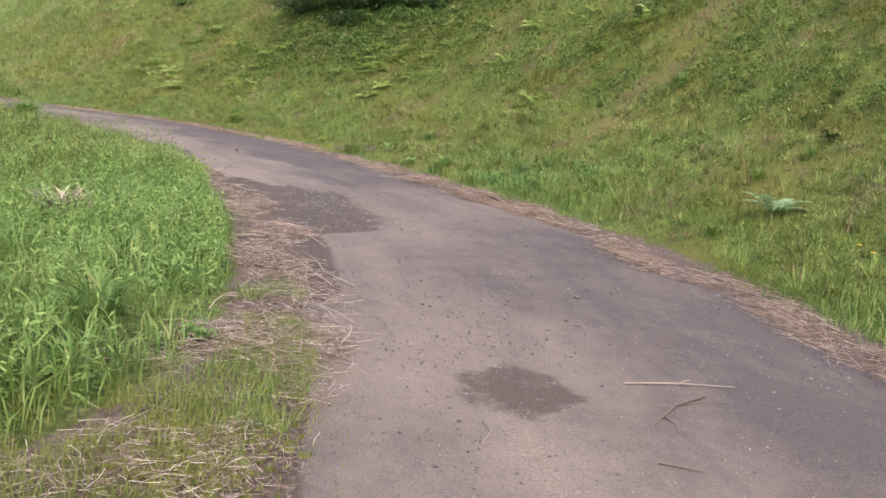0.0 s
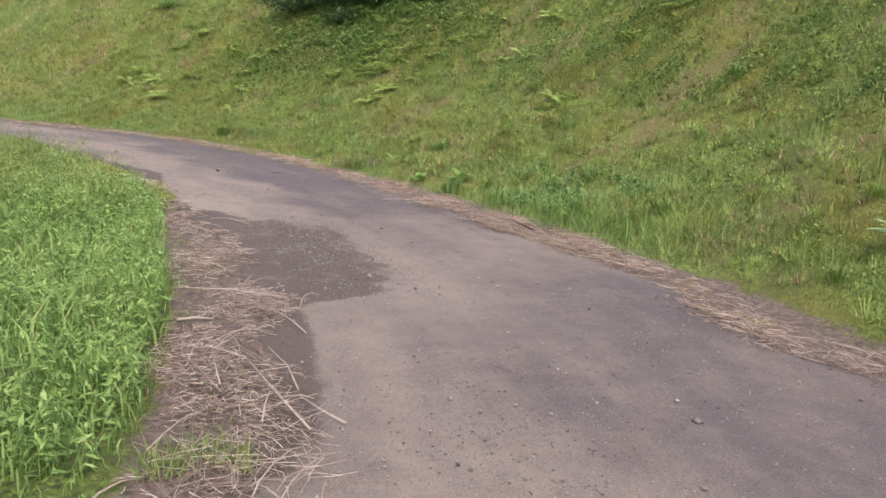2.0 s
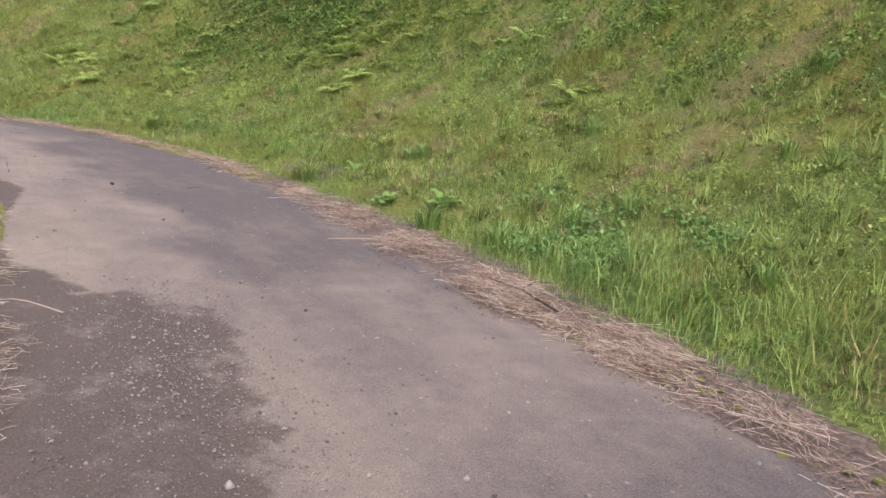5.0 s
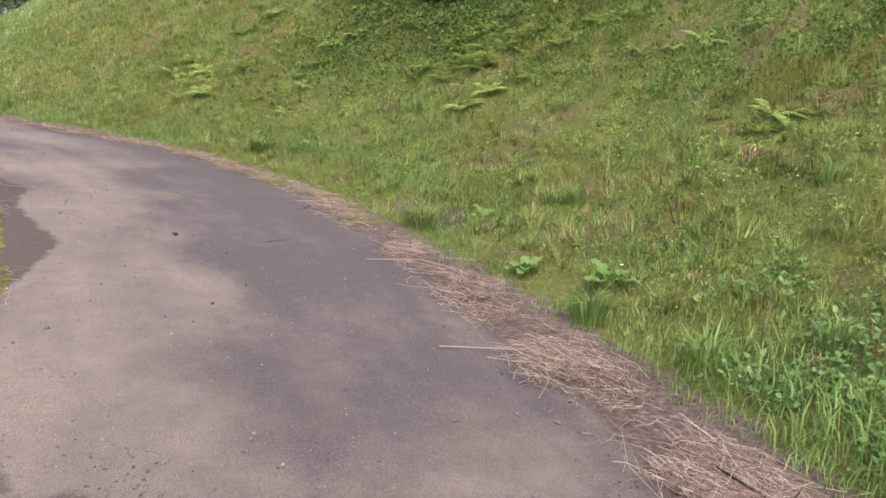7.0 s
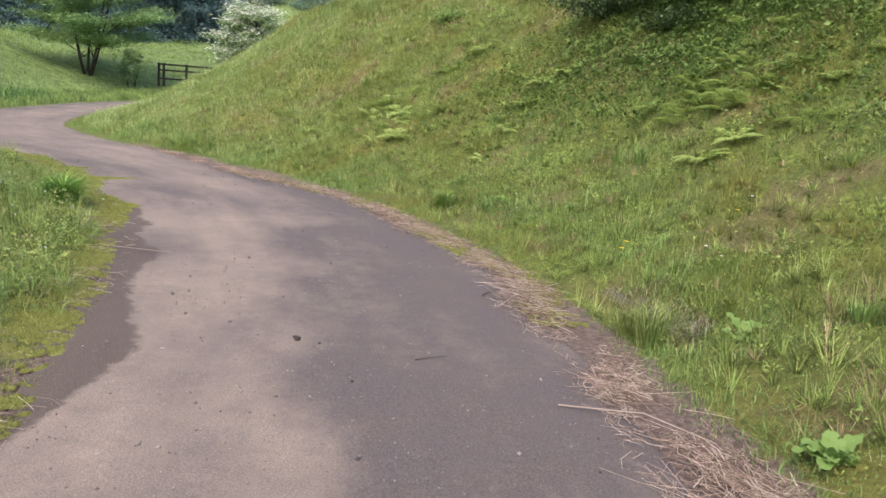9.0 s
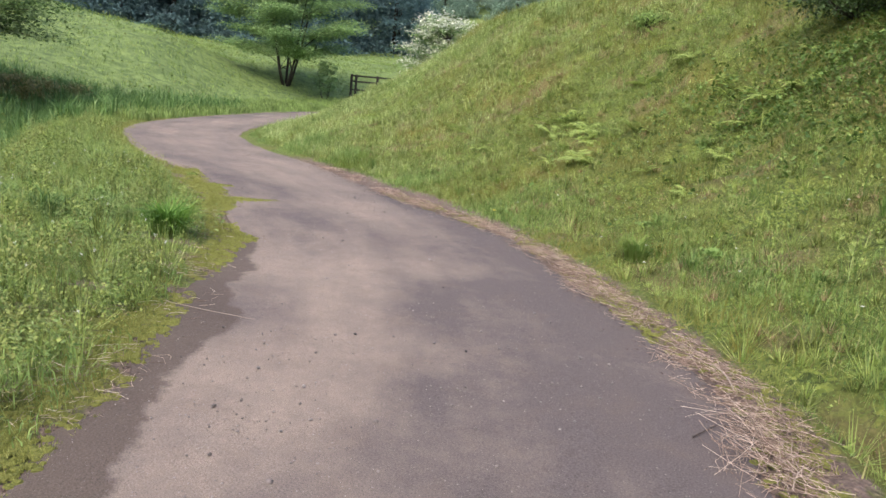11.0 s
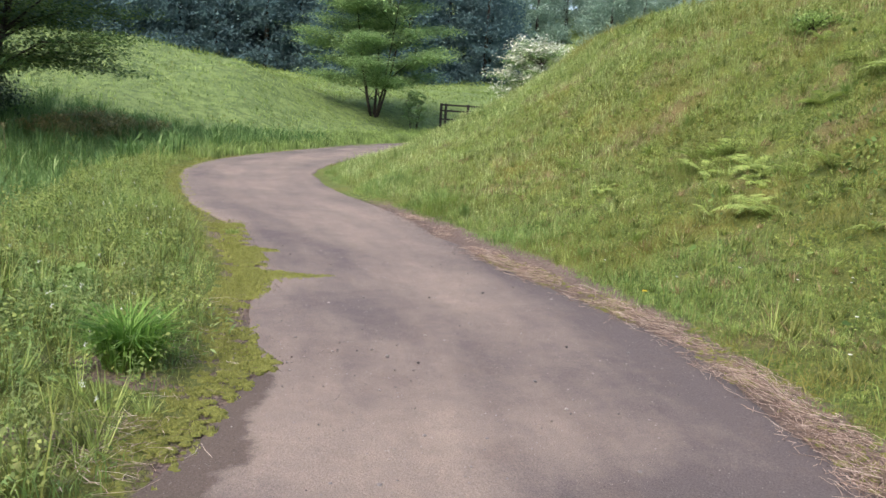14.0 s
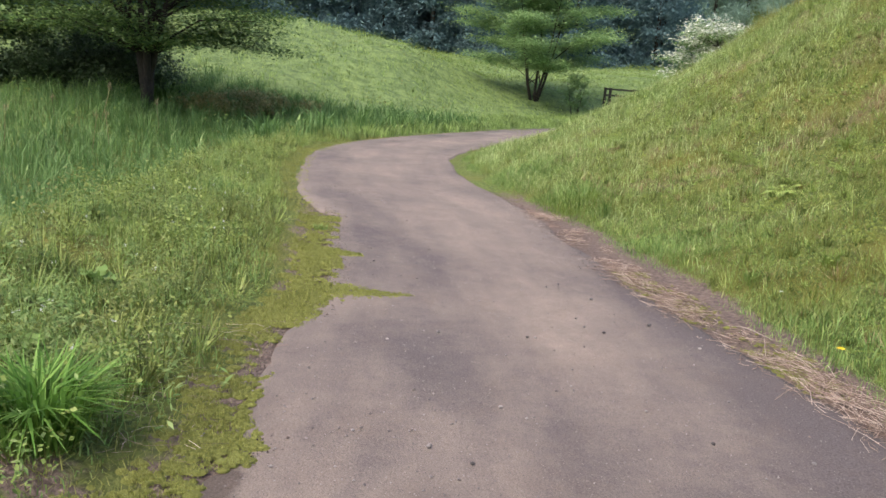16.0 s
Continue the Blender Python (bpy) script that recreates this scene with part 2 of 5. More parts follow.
def worn_asphalt():
    n = Nodes("worn_asphalt", 0.86)
    p = n.place()
    st = n.attr("lane").outputs["Vector"]
    # Dust lies in long drifts; the worn lane between them stays dark.
    drift = n.noise(0.62, 4, 0.5, p)
    streak = n.noise(1.0, 5, 0.6, n.add("ShaderNodeMapping", Vector=st, Scale=(1.9, 0.33, 1.0)).outputs[0])
    lane = n.attr("lane_dark").outputs["Fac"]
    f = n.math("ADD", n.math("MULTIPLY", drift, 0.75), n.math("MULTIPLY", streak, 0.85))
    f = n.math("SUBTRACT", f, n.math("MULTIPLY", lane, 0.33))
    f = n.math("ADD", f, n.math("MULTIPLY", n.math("SUBTRACT", n.noise(4.5, 8, 0.75, p), 0.5), 0.6))
    dust = n.step(f, 0.42, 1.02)
    grain = n.noise(110.0, 5, 0.8, p)
    dark = n.ramp(grain, [(0.32, (0.042, 0.034, 0.033)), (0.68, (0.155, 0.129, 0.122))])
    pale = n.ramp(n.noise(180.0, 4, 0.7, p), [(0.32, (0.134, 0.106, 0.083)), (0.68, (0.37, 0.298, 0.24))])
    c = n.mix(dust, dark, pale)
    mottle = n.step(n.noise(3.2, 8, 0.72, p), 0.5, 0.72)
    c = n.mix(n.math("MULTIPLY", mottle, 0.45), c, n.ramp(grain, [(0.3, (0.085, 0.062, 0.052)), (0.7, (0.19, 0.145, 0.112))]))
    damp = n.step(n.math("ADD", n.attr("damp").outputs["Fac"], n.math("MULTIPLY", n.math("SUBTRACT", n.noise(4.5, 10, 0.7, p), 0.5), 1.3)), 0.4, 0.6)
    damp = n.math("MULTIPLY", damp, 0.85)
    c = n.mix(damp, c, n.ramp(grain, [(0.35, (0.03, 0.023, 0.018)), (0.64, (0.11, 0.083, 0.066))]))
    v = n.add("ShaderNodeTexVoronoi", Vector=p, Scale=75.0)
    chip = n.step(v.outputs["Distance"], 0.16, 0.10)
    some = n.step(n.noise(30.0, 2, 0.5, p), 0.53, 0.6)
    c = n.mix(n.math("MULTIPLY", n.math("MULTIPLY", chip, some), 0.7), c, (0.4, 0.36, 0.33))
    n.colour(c)
    pit = n.add("ShaderNodeTexVoronoi", Vector=p, Scale=130.0)
    c = n.mix(n.math("MULTIPLY", n.step(pit.outputs["Distance"], 0.3, 0.12), n.step(n.noise(17.0, 3, 0.6, p), 0.42, 0.62)), c, (0.05, 0.042, 0.042))
    n.colour(c)
    n.bump(n.math("ADD", grain, n.math("MULTIPLY", v.outputs["Distance"], 0.6)), 0.7, 0.006)
    return n.m


def bark(name, low, high):
    n = Nodes(name, 0.9)
    p = n.add("ShaderNodeMapping", Vector=n.place(), Scale=(9.0, 9.0, 2.0)).outputs[0]
    f = n.noise(2.0, 8, 0.7, p)
    n.colour(n.ramp(f, [(0.3, low), (0.7, high)]))
    n.bump(f, 0.8, 0.03)
    return n.m


TURF, ASPHALT = soil_and_turf(), worn_asphalt()
GREEN = [(0.0, (0.095, 0.155, 0.04)), (0.45, (0.2, 0.29, 0.074)), (0.8, (0.295, 0.38, 0.112)), (1.0, (0.43, 0.41, 0.19))]
LUSH = [(0.0, (0.13, 0.215, 0.055)), (0.5, (0.225, 0.35, 0.1)), (0.9, (0.31, 0.43, 0.13)), (1.0, (0.42, 0.42, 0.17))]
SALLOW = (0.285, 0.275, 0.07)
# Where clumps is set, shade of that noise scale is painted into the blades.
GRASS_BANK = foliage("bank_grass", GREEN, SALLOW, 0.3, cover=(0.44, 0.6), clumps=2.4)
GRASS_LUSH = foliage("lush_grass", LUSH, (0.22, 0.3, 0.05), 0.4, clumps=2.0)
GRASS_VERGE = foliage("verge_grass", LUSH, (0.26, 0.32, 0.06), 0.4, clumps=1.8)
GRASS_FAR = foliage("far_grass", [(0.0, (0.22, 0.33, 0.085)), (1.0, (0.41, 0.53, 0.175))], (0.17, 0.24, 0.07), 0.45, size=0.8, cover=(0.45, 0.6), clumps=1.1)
# Light green grass, its colour paled further to imitate haze.
GRASS_PALE_HAZED = foliage("pale_hazed_grass", [(0.0, (0.36, 0.46, 0.16)), (1.0, (0.56, 0.66, 0.3))], (0.54, 0.58, 0.26), 0.5, size=0.4)
REED = foliage("reed_leaf", [(0.0, (0.07, 0.145, 0.04)), (0.55, (0.13, 0.235, 0.065)), (0.9, (0.2, 0.32, 0.1)), (1.0, (0.33, 0.44, 0.18))], None, 0.35)
WEED = foliage("weed_leaf", [(0.0, (0.13, 0.22, 0.055)), (0.6, (0.25, 0.38, 0.105)), (1.0, (0.38, 0.5, 0.17))], None, 0.4)
FERN = foliage("fern_frond", [(0.0, (0.24, 0.35, 0.08)), (1.0, (0.42, 0.5, 0.15))], None, 0.45)
BROAD = foliage("broad_leaf", [(0.0, (0.24, 0.37, 0.16)), (1.0, (0.36, 0.49, 0.25))], None, 0.35, 0.55)
TREE_LEAF = foliage("tree_leaf", [(0.0, (0.045, 0.095, 0.032)), (0.6, (0.11, 0.19, 0.06)), (1.0, (0.24, 0.34, 0.1))], None, 0.45)
# Tree leaf for the meadow's distance, lightened to hold its haze.
TREE_HAZED = foliage("hazed_tree_leaf", [(0.0, (0.16, 0.27, 0.105)), (0.6, (0.25, 0.385, 0.155)), (1.0, (0.38, 0.51, 0.225))], None, 0.5)
# Blue haze over the distance is mixed into the wood's leaf colour.
HAZED_FOREST_LEAF = foliage("hazed_forest_leaf", [(0.0, (0.10, 0.175, 0.19)), (1.0, (0.16, 0.245, 0.25))], None, 0.5, 1.0)
HAZED_FOREST_LEAF.node_tree.nodes["Principled BSDF"].inputs["Specular IOR Level"].default_value = 0.0
# Shade among the upper bank's shrubs is put into this dark leaf colour.
BUSH_LEAF = foliage("bush_leaf", [(0.0, (0.026, 0.048, 0.018)), (0.7, (0.055, 0.097, 0.03)), (1.0, (0.1, 0.16, 0.048))], None, 0.2)
BLOSSOM = foliage("blossom", [(0.0, (0.55, 0.57, 0.45)), (1.0, (0.85, 0.85, 0.78))], None, 0.25)
MOSS = foliage("moss_sprig", [(0.0, (0.11, 0.125, 0.026)), (0.6, (0.215, 0.235, 0.055)), (1.0, (0.36, 0.37, 0.11))], None, 0.25)
MOSS_MAT = plain("moss_cushion", (0.11, 0.12, 0.025), (0.28, 0.29, 0.07), 90.0, 0.95, 0.9, 0.01)
STRAW = foliage("dry_straw", [(0.0, (0.08, 0.055, 0.042)), (0.4, (0.28, 0.205, 0.16)), (0.75, (0.5, 0.39, 0.315)), (1.0, (0.75, 0.65, 0.56))], None, 0.08, 0.7)
DEAD_GRASS = foliage("dead_grass", [(0.0, (0.10, 0.078, 0.04)), (0.5, (0.25, 0.205, 0.1)), (1.0, (0.46, 0.39, 0.22))], None, 0.15, 0.8)
BARK = bark("tree_bark", (0.018, 0.015, 0.012), (0.06, 0.05, 0.042))
TIMBER = bark("fence_timber", (0.02, 0.016, 0.014), (0.055, 0.045, 0.04))
STONE = foliage("loose_stone", [(0.0, (0.11, 0.095, 0.088)), (0.6, (0.19, 0.165, 0.155)), (1.0, (0.3, 0.27, 0.25))], None, 0.0, 0.85)
TWIG = plain("dry_twig", (0.09, 0.065, 0.05), (0.3, 0.23, 0.18), 30.0)
TWIG_PALE = plain("pale_twig", (0.26, 0.2, 0.16), (0.48, 0.4, 0.33), 30.0)
DARK_TWIG = plain("dark_twig", (0.02, 0.016, 0.014), (0.06, 0.045, 0.04), 40.0)
YELLOW = foliage("yellow_petal", [(0.0, (0.75, 0.55, 0.02)), (1.0, (0.85, 0.7, 0.05))], None, 0.2)
WHITE = foliage("white_petal", [(0.0, (0.7, 0.7, 0.68)), (1.0, (0.85, 0.85, 0.82))], None, 0.2)
STALK = plain("green_stalk", (0.06, 0.11, 0.02), (0.12, 0.18, 0.04), 20.0)


# ---- building aids ----
def sheet(name, verts, faces, material, smooth=False):
    """A mesh from arrays: faces is a list of arrays, each of rows of three or of four indices."""
    me = bpy.data.meshes.new(name)
    verts = np.asarray(verts, np.float32)
    me.vertices.add(len(verts))
    me.vertices.foreach_set("co", verts.ravel())
    loops = np.concatenate([np.asarray(f, np.int32).ravel() for f in faces])
    sizes = np.concatenate([np.full(len(f), np.asarray(f).shape[1], np.int32) for f in faces])
    me.loops.add(len(loops))
    me.loops.foreach_set("vertex_index", loops)
    me.polygons.add(len(sizes))
    me.polygons.foreach_set("loop_start", np.r_[0, np.cumsum(sizes)[:-1]].astype(np.int32))
    me.update(calc_edges=True)
    if smooth:
        me.polygons.foreach_set("use_smooth", np.ones(len(sizes), bool))
    me.materials.append(material)
    return me


def thing(name, label, category, group="", kind="", at=(0, 0, 0)):
    ob = new(name)
    ob.location = at
    return tagged(ob, label, category, group, kind)


def part(name, mesh, parent, label=""):
    ob = new(name, mesh)
    ob.parent = parent
    return tagged(ob, label)


def stuff(name, mesh, label, category):
    return tagged(new(name, mesh), label, category, "", "stuff")


def spikes(rng, root, length, width, lean):
    """Short straight blades, a narrow triangle each."""
    n = len(root)
    a, b = rng.uniform(0, 6.283, n), rng.uniform(0, 6.283, n)
    side = np.stack([np.cos(b), np.sin(b), 0 * b], 1) * (width / 2)[:, None]
    tip = root + np.stack([np.cos(a) * np.sin(lean), np.sin(a) * np.sin(lean), np.cos(lean)], 1) * length[:, None]
    return np.stack([root - side, root + side, tip], 1).reshape(-1, 3), [np.arange(n)[:, None] * 3 + [0, 1, 2]]


def blades(rng, root, length, width, lean, heading=None, droop=0.6):
    """Tapered, bent blades of grass: five corners each."""
    n = len(root)
    a = rng.uniform(0, 6.283, n) if heading is None else heading
    out = np.stack([np.cos(a), np.sin(a), 0 * a], 1)
    b = a + 1.57 + rng.normal(0, 0.4, n)
    side = np.stack([np.cos(b), np.sin(b), 0 * b], 1) * (width / 2)[:, None]
    up = np.array([0, 0, 1.0])
    mid = root + (out * np.sin(lean * 0.5)[:, None] + up * np.cos(lean * 0.5)[:, None]) * (length * 0.55)[:, None]
    bend = lean + droop
    tip = mid + (out * np.sin(bend)[:, None] + up * np.cos(bend)[:, None]) * (length * 0.5)[:, None]
    v = np.stack([root - side * 0.8, root + side * 0.8, mid + side, mid - side, tip], 1).reshape(-1, 3)
    k = np.arange(n)[:, None] * 5
    return v, [k + [0, 1, 2, 3], k + [3, 2, 4]]


def on_path(rng, n, s0, s1, e0, e1, side, power=1.0):
    """Places beside the path, e metres out from its edge."""
    s = rng.uniform(s0, s1, n)
    e = e0 + (e1 - e0) * rng.uniform(0, 1, n) ** power
    k = np.clip((s * 10).astype(int), 0, len(LINE) - 1)
    xy = LINE[k] + RIGHT[k] * (side * (HALF + e))[:, None] + WAY[k] * rng.uniform(0, 0.1, (n, 1)) + rng.normal(0, 0.03, (n, 2))
    z, s2, d2 = ground_height(xy[:, 0], xy[:, 1])
    keep = (d2 * side - HALF > e0 - 0.08) & (d2 * side - HALF > -0.6)
    return np.column_stack([xy, z])[keep], s2[keep], (np.abs(d2) - HALF)[keep]


def merge(lists):
    """Joins (verts, faces) pairs."""
    verts, tri, quad, base = [], [], [], 0
    for v, fs in lists:
        for f in fs:
            (tri if np.shape(f)[1] == 3 else quad).append(np.asarray(f) + base)
        verts.append(v)
        base += len(v)
    return np.concatenate(verts), [np.concatenate(f) for f in (tri, quad) if f]


def tube(points, radii, sides=6):
    """A bent, tapered round limb."""
    p, r = np.asarray(points, float), np.asarray(radii, float)
    ahead = np.gradient(p, axis=0)
    ahead /= np.linalg.norm(ahead, axis=1)[:, None]
    ref = np.where(np.abs(ahead[:, 2:]) > 0.9, [[1.0, 0, 0]], [[0, 0, 1.0]])
    u = np.cross(ahead, ref)
    u /= np.linalg.norm(u, axis=1)[:, None]
    w = np.cross(ahead, u)
    a = np.arange(sides) * 2 * np.pi / sides
    v = (p[:, None] + r[:, None, None] * (u[:, None] * np.cos(a)[None, :, None] + w[:, None] * np.sin(a)[None, :, None])).reshape(-1, 3)
    i, j = np.meshgrid(np.arange(len(p) - 1), np.arange(sides), indexing="ij")
    j2 = (j + 1) % sides
    f = np.stack([i * sides + j, i * sides + j2, (i + 1) * sides + j2, (i + 1) * sides + j], -1).reshape(-1, 4)
    ends = [np.array([[k + n + 1, k + n, k] for n in range(1, sides - 1)]) for k in (0,)]
    last = (len(p) - 1) * sides
    cap = np.array([[last, last + n, last + n + 1] for n in range(1, sides - 1)])
    return v, [f, ends[0], cap]


def leaves(rng, place, size, flat=0.5, slim=0.3):
    """Pointed leaves, folded on the midrib, at the places."""
    n = len(place)
    a = rng.uniform(0, 6.283, n)
    tilt = rng.normal(0, flat, n)
    out = np.stack([np.cos(a) * np.cos(tilt), np.sin(a) * np.cos(tilt), np.sin(tilt)], 1) * size[:, None]
    side = np.stack([-np.sin(a), np.cos(a), rng.normal(0, flat, n)], 1) * (size * slim)[:, None]
    sag = np.array([0, 0, -0.12]) * size[:, None]
    v = np.stack([place, place + out * 0.5 + side, place + out + sag, place + out * 0.5 - side], 1).reshape(-1, 3)
    k = np.arange(n)[:, None] * 4
    return v, [k + [0, 1, 2], k + [0, 2, 3]]

# ---- ground and path ----
def stretch(fine0, fine1, step, lo, hi, grow=1.13):
    mid = list(np.arange(fine0, fine1, step))
    a, b, w = [], [], step
    while (a[-1] if a else mid[0]) > lo:
        w = min(w * grow, 25)
        a.append((a[-1] if a else mid[0]) - w)
    w = step
    while (b[-1] if b else mid[-1]) < hi:
        w = min(w * grow, 25)
        b.append((b[-1] if b else mid[-1]) + w)
    return np.array(a[::-1] + mid + b)


gx, gy = stretch(-27, 8, 0.15, -420, 320), stretch(-2, 24, 0.15, -320, 420)
X, Y = np.meshgrid(gx, gy, indexing="ij")
Z, S, D = ground_height(X, Y)
ii, jj = np.meshgrid(np.arange(len(gx) - 1), np.arange(len(gy) - 1), indexing="ij")
w = len(gy)
quads = np.stack([ii * w + jj, (ii + 1) * w + jj, (ii + 1) * w + jj + 1, ii * w + jj + 1], -1).reshape(-1, 4)
ground = tagged(new("ground", sheet("ground", np.stack([X, Y, Z], -1).reshape(-1, 3), [quads], TURF, True)),
                "grassy earth bank and verge with moss and dead patches", "ground", "", "structure")
E_ = np.abs(D) - HALF
lush = np.interp(S, LUSH_S, LUSH_D)
bare = np.where(D > 0, np.interp(E_, [-0.5, 0.0, 0.15, 0.35], [1, 1, 0.7, 0]),
                np.maximum(np.interp(E_, [-0.5, 0.05, 0.4], [1, 0.9, 0]), np.interp(S, [9.0, 10.5, 18.5, 20.0], [0.5, 0.9, 1, 0]) * np.clip(0.5 + (lush + D) / 0.25, 0, 1)))
bare = bare * np.where(D > 0, np.interp(S, [33, 37], [1, 0.25]), np.interp(S, [32, 36], [1, 0.3]))
litter = np.clip(2.2 * (waves(X, Y, 0.8, 44) - 0.25), 0, 1) * np.interp(E_, [0.15, 0.35, 0.9, 1.2], [0, 1, 1, 0]) * np.interp(S, [21.5, 23, 28, 29.5], [0, 1, 1, 0])
bare = np.maximum(bare, np.where(D < 0, np.maximum(0.95 * litter, np.exp(-((S - 20.9) / 0.6) ** 4 - ((E_ - 0.1) / 0.35) ** 4)), 0))
at_bare = ground.data.attributes.new("bare", "FLOAT", "POINT")
at_bare.data.foreach_set("value", np.clip(bare, 0, 1).astype(np.float32).ravel())

# Dead turf; the thicket's litter and its shade go into the same colour.
dead_and_shade = np.where((D > 0) & (E_ > 0.3), np.maximum(0.75 * dead_patch(X, Y), 0.9 * shaded_thicket(X, Y)), 0)
# The ditch's shade, put in as the same dark ground colour.
dead_and_shade = np.maximum(dead_and_shade, 1.3 * ditch(S, D))
meadow = np.where(D > 0, np.clip((S - 38) / 6, 0, 1), np.clip((S - 44) / 8, 0, 1) + np.clip((E_ - 9) / 6, 0, 1)) * (E_ > 0.2)
ground.data.attributes.new("meadow", "FLOAT", "POINT").data.foreach_set("value", np.clip(meadow, 0, 1).astype(np.float32).ravel())
ground.data.attributes.new("dead", "FLOAT", "POINT").data.foreach_set("value", dead_and_shade.astype(np.float32).ravel())


def edge_waver(s, seed):
    return 0.07 * waves(s, 0 * s, 1.7, seed) + 0.035 * waves(s, 0 * s, 0.5, seed + 1)


rs = np.arange(0, len(LINE) * 0.1 - 0.2, 0.12)
rk = (rs * 10).astype(int)
cols = np.r_[-1.0, -0.985, np.linspace(-0.95, 0.95, 21), 0.985, 1.0]
left_w = np.interp(rs, MOSS_S, MOSS_D) + 0.5 * edge_waver(rs, 11) + 0.02
right_w = np.interp(rs, FOOT_S, FOOT_D) + 0.14 + 0.5 * edge_waver(rs, 21)
lat = np.where(cols[None] < 0, cols[None] * left_w[:, None], cols[None] * right_w[:, None])
pos = LINE[rk][:, None] + RIGHT[rk][:, None] * lat[..., None]
rise = 0.016 + 0.006 * waves(pos[..., 0], pos[..., 1], 2.2, 31) + 0.003 * waves(pos[..., 0], pos[..., 1], 0.6, 32)
rise[:, [0, -1]] = -0.02
rise[:, [1, -2]] -= 0.006
rv = np.concatenate([pos, rise[..., None]], -1).reshape(-1, 3)
i, j = np.meshgrid(np.arange(len(rs) - 1), np.arange(len(cols) - 1), indexing="ij")
m = len(cols)
rf = np.stack([i * m + j, i * m + j + 1, (i + 1) * m + j + 1, (i + 1) * m + j], -1).reshape(-1, 4)
path_ob = tagged(new("path", sheet("path", rv, [rf], ASPHALT, True)),
                 "worn grey asphalt footpath with tan dust and dark damp stains", "path", "", "structure")
S2 = np.repeat(rs[:, None], m, 1)
lane_at = path_ob.data.attributes.new("lane", "FLOAT_VECTOR", "POINT")
lane_at.data.foreach_set("vector", np.stack([lat, S2, 0 * lat], -1).astype(np.float32).ravel())
# The darker lane keeps to the bank side at first and swings over further on.
LANE_S = [11, 12.6, 13.3, 14.4, 15.3, 16.5, 18.0, 18.5, 19.8, 22.7, 24.3, 25.6, 26.7, 28.0]
LANE_D = [-0.2, -0.28, -0.75, -0.5, -0.05, 0.1, 0.2, -0.5, -0.28, -0.26, -0.15, -0.03, 0.38, 0.6]
side_in = np.clip(0.5 + (lat - np.interp(S2, LANE_S, LANE_D) + 0.2 * waves(S2, lat, 1.4, 41)) / np.interp(S2, [17, 19], [0.75, 0.36]), 0, 1)
near = side_in * np.interp(S2, [9, 12, 15, 16.5, 18.2, 18.7, 25.5, 27, 28.5], [0.6, 1, 1, 0.6, 0.45, 1.05, 1.05, 0.8, 0.5])
mid = np.interp(S2, [26, 29, 36, 44], [0.8, -0.7, -0.9, -0.9])
beyond = np.exp(-((lat - mid + 0.18 * waves(S2, lat, 2.5, 41)) / 0.42) ** 4) * np.interp(S2, [28, 33], [1, 0.6]) - 0.7 * np.interp(S2, [28, 33], [0, 1]) * np.exp(-((lat - 0.25) / 0.7) ** 2)
dark = near + (beyond - near) * np.interp(S2, [26.5, 28.5], [0, 1])
dark = np.maximum(dark, np.interp(S2, [22, 25, 30, 34], [0.9, 1.6, 1.3, 0.3]) * np.exp(-((lat - 1.25) / np.interp(S2, [22, 25], [0.3, 0.6])) ** 2))
dark = dark + 0.12 * np.interp(S2, [24, 25.5, 28.5, 30.5], [0, 1, 1, 0.4])
path_ob.data.attributes.new("lane_dark", "FLOAT", "POINT").data.foreach_set("value", dark.astype(np.float32).ravel())
damp = np.clip(0.5 + (-np.interp(S2, DAMP_S, DAMP_D) - lat) / np.interp(S2, [15.0, 15.6, 18.2, 18.6], [0.22, 0.55, 0.55, 0.22]), 0, np.interp(S2, [15.2, 15.8, 18.0, 18.5], [1, 0.64, 0.64, 1])) * np.interp(S2, [33, 36], [1, 0])
damp = np.maximum(damp, 0.75 * np.exp(-((S2 - 11.75) / 0.4) ** 2 - ((lat + 0.75) / 0.36) ** 2))
path_ob.data.attributes.new("damp", "FLOAT", "POINT").data.foreach_set("value", damp.astype(np.float32).ravel())

# ---- grass ----
rng = np.random.RandomState(7)


def grass(name, n, s0, s1, e0, e1, side, power, size, width, lean, material, label, thin_out=None, short=False):
    """A field of blades beside the path; size(s, e, x, y) gives their length."""
    root, s, e = on_path(rng, n, s0, s1, e0, e1, side, power)
    length = size(s, e, root[:, 0], root[:, 1]) * rng.lognormal(0, 0.3, len(root)).clip(0.4, 1.7)
    keep = length > 0.02
    if thin_out is not None:
        keep &= rng.uniform(0, 1, len(root)) < thin_out(s, e, root[:, 0], root[:, 1])
    keep &= rng.uniform(0, 1, len(root)) > 1.1 * ditch(s, side * (HALF + e))
    root, length = root[keep], length[keep]
    wd = width * rng.uniform(0.6, 1.3, len(root)) * (0.6 + length / 0.4)
    v, f = (spikes if short else blades)(rng, root - [0, 0, 0.01], length, wd, np.abs(rng.normal(lean, 0.45 if short else 0.3, len(root))))
    return stuff(name, sheet(name, v, f, material), label, "grass")


def toe_length(s, e, x, y):
    patch = np.clip(0.6 + 0.65 * waves(x, y, 2.0, 51), 0.1, 1.2)
    return np.interp(e, [0.0, 0.12, 0.35, 0.8, 1.3], [0.03, 0.1, 0.18, 0.14, 0.07]) * patch


